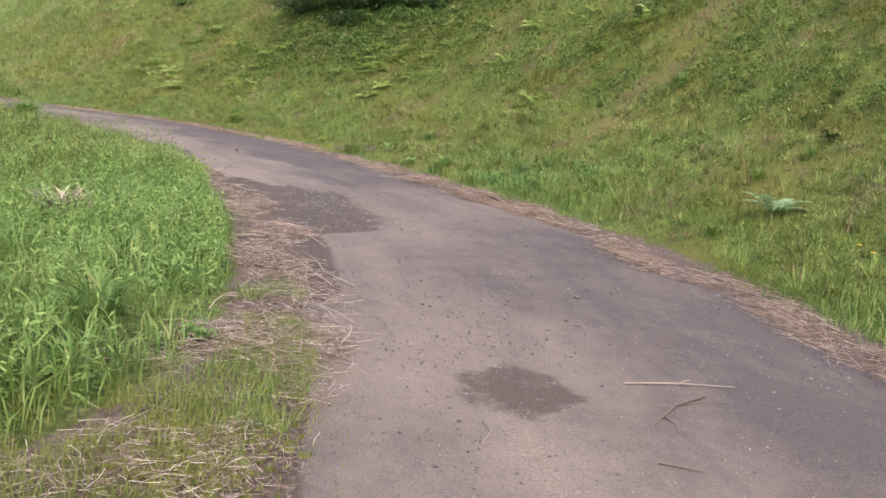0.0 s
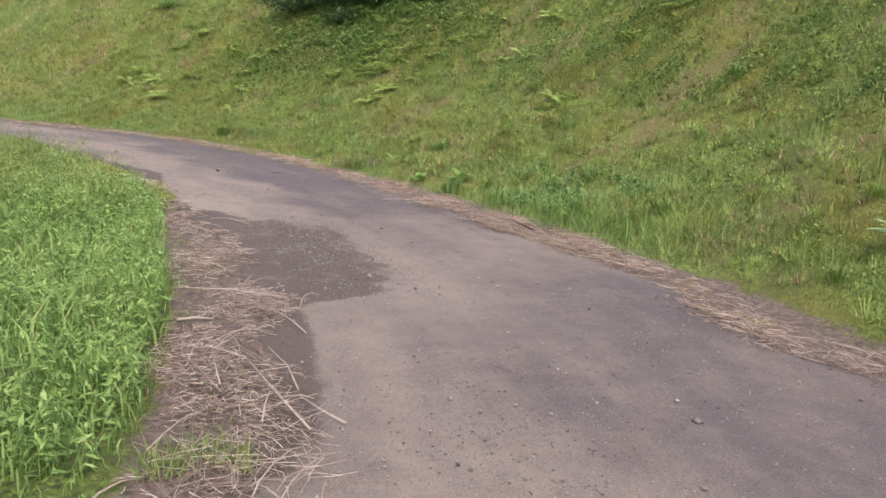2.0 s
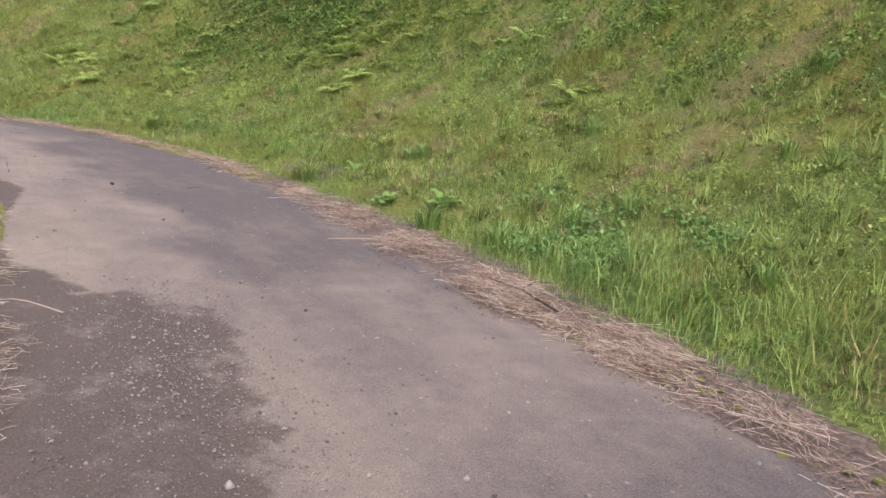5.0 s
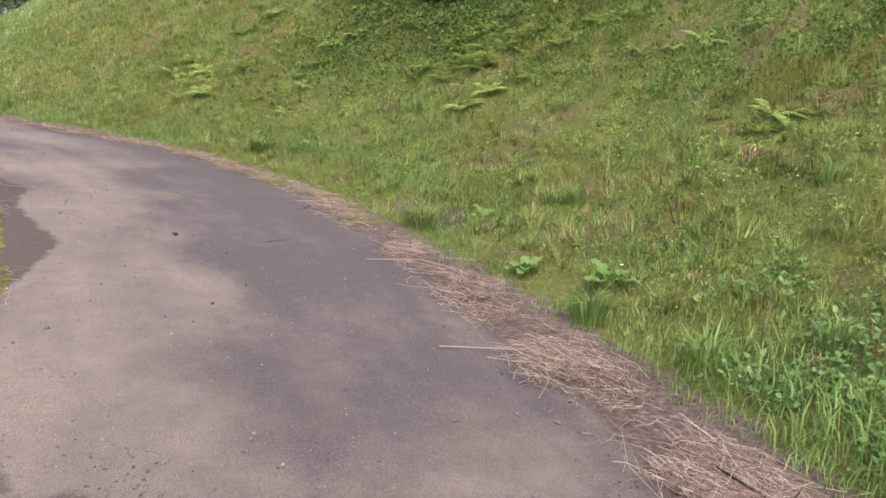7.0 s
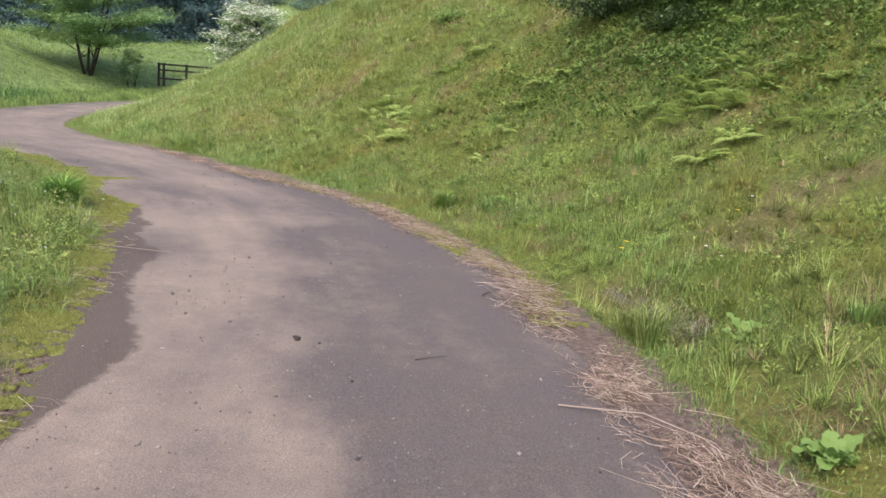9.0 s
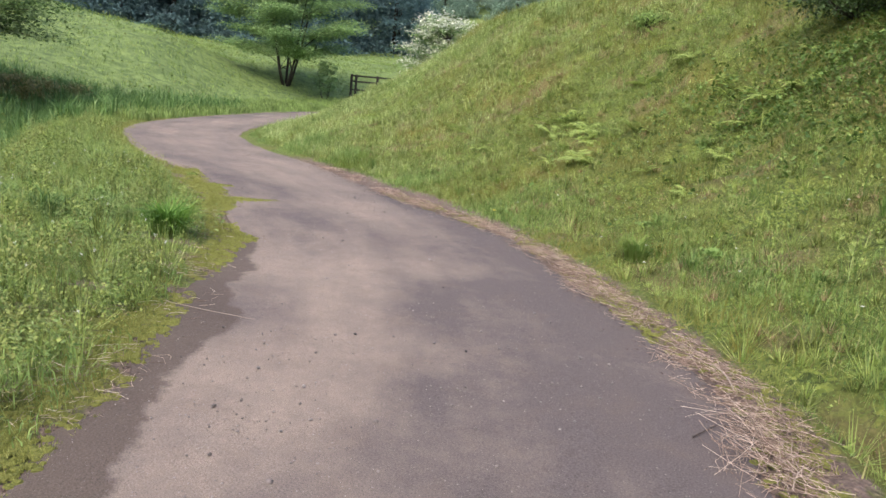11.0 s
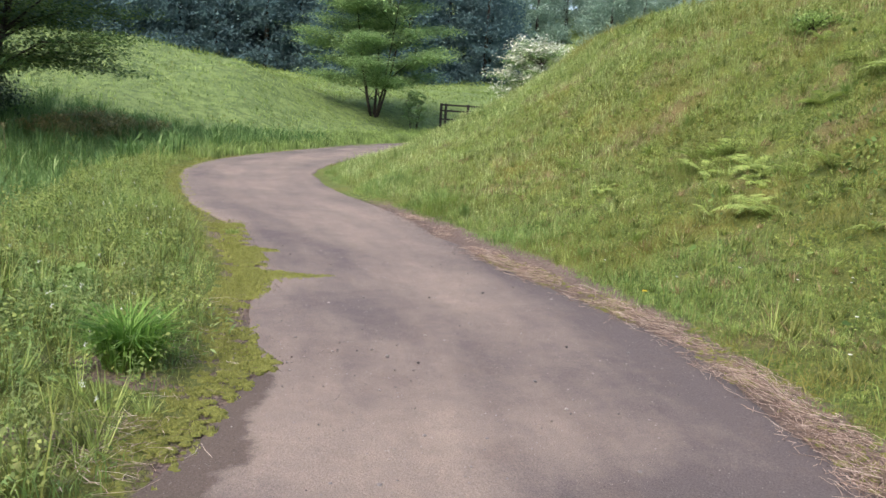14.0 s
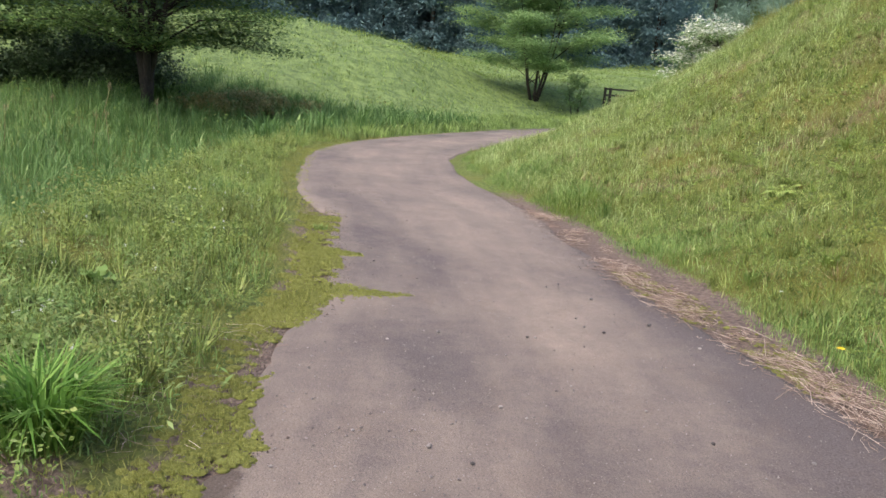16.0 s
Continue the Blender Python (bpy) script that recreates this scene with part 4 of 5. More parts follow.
posts = [(-54.0, 41.6), (-53.85, 41.9), (-53.0, 43.2), (-52.1, 44.8), (-51.2, 46.4)]


def beam(a, b, wide, high):
    """A squared timber from a to b with chamfered edges."""
    bm = bmesh.new()
    bmesh.ops.create_cube(bm, size=1)
    a, b = Vector(a), Vector(b)
    bm.transform(Matrix.Diagonal(((b - a).length, wide, high, 1)))
    bmesh.ops.bevel(bm, geom=bm.edges[:], offset=0.012, segments=1, affect="EDGES")
    bm.transform(Matrix.Translation((a + b) / 2) @ (b - a).to_track_quat("X", "Z").to_matrix().to_4x4())
    me = bpy.data.meshes.new("timber")
    bm.to_mesh(me)
    bm.free()
    me.materials.append(TIMBER)
    return me


for x, y in posts:
    part("post", beam((x, y, zat(x, y) - 0.3), (x, y, 2.52), 0.14, 0.14), fence)
for (x, y), (x2, y2) in zip(posts, posts[1:]):
    for h in (2.42, 2.02, 1.42):
        part("rail", beam((x, y, h), (x2, y2, h), 0.06, 0.12), fence)


# ---- ferns, broad-leaved plants, tufts and flowers ----
def frond(r, length, wide):
    """One arching frond with a pair of pinnae at every step."""
    n = 13
    t = np.linspace(0.12, 1, n)
    y = length * t
    z = length * (0.75 * t - 0.62 * t**2)
    rib = np.stack([0 * t, y, z], 1)
    v, f = tube(np.r_[[[0, 0, 0]], rib[::3]], np.linspace(0.005, 0.0015, 1 + len(rib[::3])), 3)
    lists = [(v, f)]
    w = wide * np.sin(np.pi * np.clip(t * 0.92 + 0.06, 0, 1)) ** 0.8
    for sgn in (-1, 1):
        for k in range(n):
            d = np.array([sgn * 0.86, 0.45, -0.16 + r.normal(0, 0.05)]) * w[k]
            b = np.array([0, length / n * 0.47, 0.0])
            p = rib[k]
            lists.append((np.array([p - b, p + d * 0.5 - b * 0.75, p + d, p + d * 0.5 + b * 0.75, p + b]), [np.array([[0, 1, 4], [1, 3, 4], [1, 2, 3]])]))
    return merge(lists)


def fern(seed, size, fronds):
    r = np.random.RandomState(seed)
    ob = thing("fern", "pale yellow-green fern growing on the grassy bank", "fern", "ferns on the bank")
    for k in range(fronds):
        v, f = frond(r, size * r.uniform(0.7, 1.1), size * 0.3)
        o = part("frond", sheet("frond", v, f, FERN), ob)
        o.matrix_basis = pose(0, 0, 0.02, r.uniform(-8, 14), 0, 360 * k / fronds + r.uniform(-20, 20))
    return ob


kinds = [fern(71, 0.28, 7), fern(72, 0.22, 6), fern(73, 0.35, 8)]
FERN_SPOTS = [(1.65, 14.39), (0.75, 14.49), (-0.35, 18.38), (1.4, 16.09), (1.36, 15.9), (-11.18, 19.2), (-13.72, 19.99), (-12.0, 19.27),
              (-4.61, 19.1), (-4.68, 20.07), (-3.67, 18.18), (-4.36, 18.35), (-6.46, 21.21), (-6.98, 18.01), (-8.66, 20.18), (-13.18, 19.71),
              (-10.7, 22.15), (-1.66, 18.49), (-9.91, 21.67), (-4.44, 20.3)]
r = np.random.RandomState(17)
extra, s_, e_ = on_path(r, 36, 20, 36, 2.4, 6.2, 1)
close, s_, e_ = on_path(r, 26, 22.5, 26.5, 3.0, 5.8, 1)
ridge, s_, e_ = on_path(r, 26, 28, 33.5, 1.6, 4.5, 1)
spots = FERN_SPOTS + [(-4.1, 18.75), (-4.35, 19.3), (-3.7, 18.05), (-4.5, 18.95), (-3.9, 19.1), (-3.5, 18.5)] + [(x, y) for x, y, z in ridge] + [(x, y) for (x, y, z), q in zip(extra, waves(extra[:, 0], extra[:, 1], 3.0, 77)) if q > -0.1][:34] + [(x, y) for x, y, z in close]
for k, (x, y) in enumerate(spots):
    m = Matrix.Translation((x, y, zat(x, y))) @ Euler((0.25 * RIGHT[200, 1], -0.25 * RIGHT[200, 0], r.uniform(0, 6.28))).to_matrix().to_4x4()
    if k < 3:
        kinds[k].matrix_basis = m
    else:
        copy_thing(kinds[r.randint(3)], m)


def blade_leaf(r, length, wide, lobes=0.0):
    """A broad leaf with a cupped, wavy edge on a short stalk."""
    n = 9
    t = np.linspace(0, 1, n)
    w = wide * np.sin(np.pi * t**0.75) ** 0.7 * (1 + lobes * np.cos(t * 19))
    y, z = 0.35 * length + length * t, 0.35 * length * (1 - (1 - t) ** 2) * 0.8 - 0.22 * length * t**2 + 0.12 * length
    mid = np.stack([0 * t, y, z], 1)
    left, right = mid + np.stack([-w, 0 * w, 0.22 * w + 0.01 * np.sin(t * 14)], 1), mid + np.stack([w, 0 * w, 0.22 * w + 0.01 * np.cos(t * 15)], 1)
    v = np.stack([left, mid, right], 1).reshape(-1, 3)
    i = np.arange(n - 1)[:, None] * 3
    blade = (v, [np.concatenate([i + [0, 1, 4, 3], i + [1, 2, 5, 4]])])
    stalk = tube([(0, 0, 0), (0, 0.2 * length, 0.09 * length), mid[0]], (0.006, 0.005, 0.004), 5)
    return merge([stalk, blade])


def broad_plant(seed, x, y, size, count, label, lobes=0.0, material=BROAD):
    r = np.random.RandomState(seed)
    ob = thing("broad_leaved_plant", label, "plant", at=(x, y, zat(x, y)))
    for k in range(count):
        v, f = blade_leaf(r, size * r.uniform(0.6, 1.1), size * r.uniform(0.28, 0.4), lobes)
        o = part("leaf", sheet("leaf", v, f, material, True), ob)
        o.matrix_basis = pose(0, 0, 0.01, r.uniform(-5, 40), 0, 360 * k / count + r.uniform(-25, 25))
    return ob


thistle = thing("thistle", "pale green thistle-like plant with deeply cut leaves", "plant", at=(3.85, 8.25, zat(3.85, 8.25)))
r = np.random.RandomState(81)
for k in range(9):
    v, f = frond(r, 0.3 * r.uniform(0.8, 1.15), 0.1)
    o = part("leaf", sheet("leaf", v, f, BROAD), thistle)
    o.matrix_basis = pose(0, 0, 0.03, r.uniform(0, 25), 0, 40 * k + r.uniform(-12, 12))
broad_plant(82, -0.82, 12.2, 0.12, 15, "bright green dock plant with broad leaves beside path", 0.0, WEED)
broad_plant(83, -2.87, 14.2, 0.11, 34, "dark green leafy weed at the edge of ditch", 0.15, REED)
broad_plant(84, 4.5, 10.0, 0.13, 12, "dark green broad-leaved weed on the slope", 0.0, BUSH_LEAF)
broad_plant(85, -0.2, 11.9, 0.16, 8, "bright green broad-leaved weed at the bank's foot", 0.0, WEED)
broad_plant(86, 1.15, 3.5, 0.07, 8, "small broad-leaved weed on the straw verge", 0.0, WEED)
for k, (x, y) in enumerate(((-9.1, 12.6), (-9.6, 12.2), (-8.7, 12.1), (-10.6, 12.8), (-1.6, 13.3), (-5.4, 16.3), (-6.6, 16.9))):
    broad_plant(90 + k, x, y, 0.11, 8, "low rosette of green weed leaves", 0.0, WEED)


def tuft(seed, x, y, high, count, label, material=GRASS_LUSH, wide=0.011, spread=0.09):
    r = np.random.RandomState(seed)
    ob = thing("grass_tuft", label, "grass", at=(x, y, zat(x, y)))
    a = r.uniform(0, 6.283, count)
    root = np.stack([np.cos(a), np.sin(a), 0 * a], 1) * (spread * r.uniform(0, 1, count) ** 0.6)[:, None]
    v, f = blades(r, root, high * r.uniform(0.5, 1.1, count), wide * r.uniform(0.6, 1.2, count), np.abs(r.normal(0.5, 0.28, count)), a + r.normal(0, 0.5, count), 0.75)
    part("tussock", sheet("tussock", v, f, material), ob)
    return ob


GRASS_TUFT = foliage("tuft_grass", [(0.0, (0.075, 0.17, 0.025)), (0.6, (0.15, 0.3, 0.05)), (1.0, (0.27, 0.44, 0.1))], None, 0.4)
tuft(101, -8.25, 12.75, 0.4, 520, "large dense tuft of long green grass on the verge", GRASS_TUFT, 0.012, 0.13)
tuft(102, 0.75, 3.35, 0.3, 150, "tuft of long green grass at the straw verge")
tuft(103, -2.1, 13.25, 0.34, 150, "tuft of dull grey-green grass at the path's edge", GRASS_BANK, 0.007)
tuft(104, -2.3, 13.4, 0.28, 120, "tuft of dull grey-green grass beside the ditch", GRASS_BANK, 0.007)
tuft(105, -6.0, 16.05, 0.3, 220, "tuft of lush green grass at the bank's foot")
tuft(106, -0.2, 11.45, 0.28, 90, "tuft of long green grass at the bank's foot")
tuft(107, 0.5, 11.0, 0.25, 80, "tuft of lush green grass beside the path")
tuft(108, -12.7, 14.6, 0.085, 70, "small dark green tuft on the path's edge", GRASS_LUSH, 0.007, 0.07)
tuft(109, -9.2, 12.0, 0.34, 150, "tuft of grey-green grass on the verge", REED)
tuft(112, 0.36, 13.95, 0.22, 120, "pale withered grass tuft on the bank", TAWNY, 0.006, 0.1)
tuft(110, -1.1, 5.3, 0.28, 240, "heap of dead brown grass stalks in the verge", STRAW, 0.008, 0.16)
r = np.random.RandomState(23)
more, s_, e_ = on_path(r, 40, 12, 34, 0.15, 4.5, 1)
for k, (x, y, z) in enumerate(more):
    tuft(120 + k, x, y, r.uniform(0.16, 0.3), 70, "small tuft of green grass on the bank", GRASS_LUSH, 0.008, 0.06)


def flower(seed, x, y, high, wide, material, label, name="dandelion"):
    r = np.random.RandomState(seed)
    ob = thing(name, label, "flower", "flowers on the bank", at=(x, y, zat(x, y)))
    v, f = tube([(0, 0, 0), (0.01, 0, high * 0.6), (0.015, 0.005, high)], (0.003, 0.0025, 0.002), 5)
    part("stalk", sheet("stalk", v, f, STALK, True), ob)
    lists = []
    for ring, (n, len_, up) in enumerate(((14, 1.0, 0.15), (10, 0.7, 0.45))):
        for k in range(n):
            a = 6.283 * k / n + ring * 0.3
            o, s = np.array([math.cos(a), math.sin(a), up]) * wide * 0.5 * len_, np.array([-math.sin(a), math.cos(a), 0]) * wide * 0.1
            c = np.array([0.015, 0.005, high])
            lists.append((np.array([c, c + o * 0.7 + s, c + o, c + o * 0.7 - s]), [np.array([[0, 1, 2], [0, 2, 3]])]))
    v, f = merge(lists)
    part("petals", sheet("petals", v, f, material), ob)
    return ob


for k, (x, y) in enumerate(((4.3, 6.96), (4.36, 6.79), (-3.11, 14.74), (-3.16, 14.9), (-0.8, 15.56), (-8.55, 16.6), (-2.5, 15.48), (-5.62, 18.82))):
    flower(140 + k, x, y, 0.14, 0.05, YELLOW, "yellow dandelion flower standing in the grass")
r = np.random.RandomState(29)
dots, s_, e_ = on_path(r, 34, 16, 31, 0.3, 2.2, 1)
for k, (x, y, z) in enumerate(dots):
    flower(160 + k, x, y, r.uniform(0.1, 0.2), 0.028, WHITE, "small white wild flower in the grass", "white_flower")
dots, s_, e_ = on_path(r, 150, 22, 40, 0.5, 3.2, -1)
dots[:, 2] += r.uniform(0.09, 0.17, len(dots))
lists = []
for p in dots:
    bm_v = p + r.normal(0, 0.006, (12, 3))
    lists.append(leaves(r, bm_v, np.full(12, 0.009), 0.8))
v, f = merge(lists)
stuff("clover_flowers", sheet("clover_flowers", v, f, WHITE), "scattered white clover flower heads on the verge", "flowers")


def leafy_stems(rng, places, high, leaf_size, rounds):
    """Upright weeds with pointed leaves up the stem."""
    n = len(places)
    h = high * rng.uniform(0.5, 1.15, n)
    lean = rng.normal(0, 0.12, (n, 2))
    out = []
    for k in range(rounds):
        u = (k + 0.6) / rounds
        at = places + np.column_stack([lean * (h * u)[:, None], h * u])
        out.append(leaves(rng, at, leaf_size * rng.uniform(0.6, 1.25, n) * (1.15 - 0.5 * u), 0.45, 0.115))
    top = places + np.column_stack([lean * h[:, None], h])
    side = np.stack([np.full(n, 0.0025), 0 * h, 0 * h], 1)
    v = np.stack([places - side, places + side, top], 1).reshape(-1, 3)
    out.append((v, [np.arange(n)[:, None] * 3 + [0, 1, 2]]))
    return merge(out)


# Withered grass hanging over the ditch's far side.
r = np.random.RandomState(30)
n = 420
s = r.uniform(22.1, 23.3, n)
k = (s * 10).astype(int)
xy = LINE[k] + RIGHT[k] * (2.08 + r.normal(0, 0.03, n))[:, None] + WAY[k] * (s - k * 0.1)[:, None]
head = np.arctan2(-RIGHT[k, 1], -RIGHT[k, 0]) + r.normal(0, 0.5, n)
z = ground_height(xy[:, 0], xy[:, 1])[0].clip(-0.02) + 0.01
v, f = blades(r, np.column_stack([xy, z]), r.uniform(0.08, 0.2, n), np.full(n, 0.0035), r.uniform(1.0, 1.9, n), head, 1.1)
WITHERED = foliage("withered_grass", [(0.0, (0.11, 0.1, 0.075)), (0.6, (0.24, 0.22, 0.165)), (1.0, (0.42, 0.38, 0.28))], None, 0.15, 0.8)
stuff("withered_grass", sheet("withered_grass", v, f, WITHERED), "grey withered grass hanging over the ditch's side", "grass")
rng = np.random.RandomState(31)
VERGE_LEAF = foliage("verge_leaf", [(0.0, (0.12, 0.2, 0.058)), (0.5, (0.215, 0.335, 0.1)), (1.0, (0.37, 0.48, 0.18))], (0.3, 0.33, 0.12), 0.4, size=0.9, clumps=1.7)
at, s_, e_ = on_path(rng, 9500, 9, 20.5, 0.2, 4.2, -1)
at = at[(e_ + HALF > np.interp(s_, LUSH_S, LUSH_D) + 0.05) & (waves(at[:, 0], at[:, 1], 1.3, 84) + 0.5 * waves(at[:, 0], at[:, 1], 0.4, 85) > -0.45)]
v, f = leafy_stems(rng, at, 0.23, 0.062, 12)
stuff("leafy_weeds", sheet("leafy_weeds", v, f, WEED), "bright green upright leafy weeds crowding the verge", "weeds")
at, s_, e_ = on_path(rng, 7000, 20, 40, 0.5, 3.4, -1)
at = at[waves(at[:, 0], at[:, 1], 1.0, 83) > 0.05]
v, f = leafy_stems(rng, at, 0.27, 0.042, 15)
stuff("low_leafy_weeds", sheet("low_leafy_weeds", v, f, VERGE_LEAF), "low green leafy weeds on the verge", "weeds")
at, s_, e_ = on_path(rng, 1300, 8, 38, 0.25, 5.5, 1)
v, f = leafy_stems(rng, at, 0.13, 0.06, 7)
stuff("bank_leafy_weeds", sheet("bank_leafy_weeds", v, f, COVER), "green leafy weeds dotted over the bank", "weeds")

at = np.column_stack([rng.normal(-9.2, 0.55, 90), rng.normal(12.45, 0.35, 90)])
at = np.column_stack([at, ground_height(at[:, 0], at[:, 1])[0]])
v, f = leafy_stems(rng, at, 0.28, 0.065, 13)
stuff("tall_leafy_weeds", sheet("tall_leafy_weeds", v, f, VERGE_LEAF), "tall bright green weeds around a grass tuft", "weeds")

# Pale seed plumes over the reeds.
at, s_, e_ = on_path(rng, 26, 36, 46, 6, 12, -1)
lists = []
for p in at:
    top = p + [rng.normal(0, 0.1), rng.normal(0, 0.1), rng.uniform(0.8, 1.1)]
    lists.append(tube([p, (p + top) / 2, top], (0.008, 0.006, 0.004), 4))
    v, f = blades(rng, top + rng.normal(0, 0.03, (26, 3)), rng.uniform(0.08, 0.2, 26), np.full(26, 0.006), np.abs(rng.normal(0.5, 0.2, 26)))
    lists.append((v, f))
v, f = merge(lists)
stuff("seed_plumes", sheet("seed_plumes", v, f, DEAD_GRASS), "pale dry seed plumes standing above the reeds", "reeds")


# ---- moss ----
def moss_places(rng, n, s0, s1, side, e0, e1):
    s = rng.uniform(s0, s1, n)
    e = rng.uniform(e0, e1, n)
    edge = np.interp(s, MOSS_S, MOSS_D) if side < 0 else np.interp(s, FOOT_S, FOOT_D)
    k = (s * 10).astype(int)
    xy = LINE[k] + RIGHT[k] * (side * (edge + e))[:, None] + WAY[k] * (s - k * 0.1)[:, None]
    keep = 0.6 * waves(xy[:, 0], xy[:, 1], 1.1, 91) + 0.5 * waves(xy[:, 0], xy[:, 1], 0.31, 92) + 0.5 * waves(xy[:, 0], xy[:, 1], 0.12, 94) + rng.normal(0, 0.25, n) > -0.25 + 1.5 * np.abs((e - (e0 + e1) / 2) / (e1 - e0))
    return np.column_stack([xy, np.maximum(0.014, ground_height(xy[:, 0], xy[:, 1])[0])])[keep]


sets = [moss_places(rng, 115000, 19.5, 33, -1, -0.08, 0.34), moss_places(rng, 9000, 33, 44, -1, -0.15, 0.3),
        moss_places(rng, 24000, 22.5, 31, 1, 0.1, 0.5)]
for s0, tip in ((29.82, 0.74), (31.13, 1.04)):
    n = 4200
    u = rng.uniform(0, 1, n)
    d = tip + (1.55 - tip) * u**0.8
    s = s0 + rng.normal(0, 1, n) * (0.02 + 0.13 * np.clip((d - tip) / (1.5 - tip), 0, 1) ** 1.3) + 0.15 * u
    k = (s * 10).astype(int)
    xy = LINE[k] - RIGHT[k] * d[:, None] + WAY[k] * (s - k * 0.1)[:, None]
    sets.append(np.column_stack([xy, np.full(n, 0.014)]))
root = np.concatenate(sets)
v, f = spikes(rng, root + [0, 0, 0.002], rng.uniform(0.008, 0.022, len(root)), rng.uniform(0.003, 0.006, len(root)), np.abs(rng.normal(0.6, 0.4, len(root))))
stuff("edge_moss", sheet("edge_moss", v, f, MOSS), "yellow-green moss creeping over the asphalt's edge", "moss")


# Moss patches in the straw verge, and thin turf round them.
patches = []
for s0, d0, ds, dd, n in ((12.05, 1.72, 0.16, 0.09, 3800), (11.0, 1.95, 0.2, 0.12, 3800), (11.5, 1.7, 0.3, 0.1, 1500), (12.5, 1.75, 0.1, 0.08, 900)):
    s, d = rng.normal(s0, ds, n), rng.normal(d0, dd, n)
    k = (s * 10).astype(int)
    xy = LINE[k] - RIGHT[k] * d[:, None] + WAY[k] * (s - k * 0.1)[:, None]
    patches.append(np.column_stack([xy, ground_height(xy[:, 0], xy[:, 1])[0] + 0.012]))
patches = np.concatenate(patches)
v, f = spikes(rng, patches, rng.uniform(0.012, 0.03, len(patches)), rng.uniform(0.003, 0.006, len(patches)), np.abs(rng.normal(0.6, 0.4, len(patches))))
stuff("verge_moss", sheet("verge_moss", v, f, MOSS), "bright yellow-green moss among the straw", "moss")
turf, s_, e_ = on_path(rng, 26000, 9.5, 13.2, 0.15, 1.4, -1)
mask = (waves(turf[:, 0], turf[:, 1], 0.9, 45) + 0.5 * waves(turf[:, 0], turf[:, 1], 0.3, 46) > np.interp(s_, [11.8, 13.2], [0.1, 0.8])) & (e_ + HALF > np.interp(s_, STRAW_S, STRAW_D) + 0.12)
turf = turf[mask]
v, f = spikes(rng, turf, rng.uniform(0.04, 0.13, len(turf)), rng.uniform(0.003, 0.006, len(turf)), np.abs(rng.normal(0.6, 0.4, len(turf))))
stuff("straw_verge_grass", sheet("straw_verge_grass", v, f, GRASS_BANK), "thin short grass growing through the straw", "grass")


# Low cushions under the sprigs.
extra_moss = [patches[rng.randint(0, len(patches), 500)] - [0, 0, 0.008], moss_places(rng, 160, 14.5, 18, 1, 0.1, 0.4)]
seat = np.concatenate([root[rng.randint(0, len(root), 7500)], *extra_moss])
ring = np.arange(6) * 1.0472
dome = np.concatenate([[(0, 0, 1)], np.stack([0.62 * np.cos(ring), 0.62 * np.sin(ring), 0 * ring + 0.72], 1), np.stack([np.cos(ring + 0.5), np.sin(ring + 0.5), 0 * ring - 0.3], 1)])
k = np.arange(6)
cap = np.stack([0 * k, 1 + k, 1 + (k + 1) % 6], 1)
skirt = np.concatenate([np.stack([1 + k, 7 + k, 1 + (k + 1) % 6], 1), np.stack([1 + (k + 1) % 6, 7 + k, 7 + (k + 1) % 6], 1)])
wide = rng.uniform(0.01, 0.03, len(seat))
v = (seat[:, None] + dome[None] * (np.stack([wide, wide * rng.uniform(0.7, 1.3, len(seat)), rng.uniform(0.004, 0.011, len(seat))], 1))[:, None]).reshape(-1, 3)
f = (np.arange(len(seat))[:, None, None] * 13 + np.concatenate([cap, skirt])[None]).reshape(-1, 3)
stuff("moss_cushions", sheet("moss_cushions", v, [f], MOSS_MAT, True), "low yellow-green moss cushions along the asphalt's edge", "moss")


# ---- straw, twigs and stones ----
def straws(rng, place, length, thick, heading, rise):
    """Dry stalks, three-sided and bent once, lying about."""
    n = len(place)
    out = np.stack([np.cos(heading), np.sin(heading), rise], 1) * (length / 2)[:, None]
    side = np.stack([-np.sin(heading), np.cos(heading), 0 * heading], 1)
    bend = side * (rng.normal(0, 0.14, n) * length)[:, None]
    v = []
    for c in (place - out, place + bend, place + out):
        for a in (0, 2.09, 4.19):
            v.append(c + (side * math.cos(a) + np.array([0, 0, math.sin(a)])) * (thick / 2)[:, None])
    v = np.stack(v, 1).reshape(-1, 3)
    k = np.arange(n)[:, None] * 9
    quads = np.concatenate([k + [b + j, b + (j + 1) % 3, b + 3 + (j + 1) % 3, b + 3 + j] for b in (0, 3) for j in range(3)])
    return v, [quads]


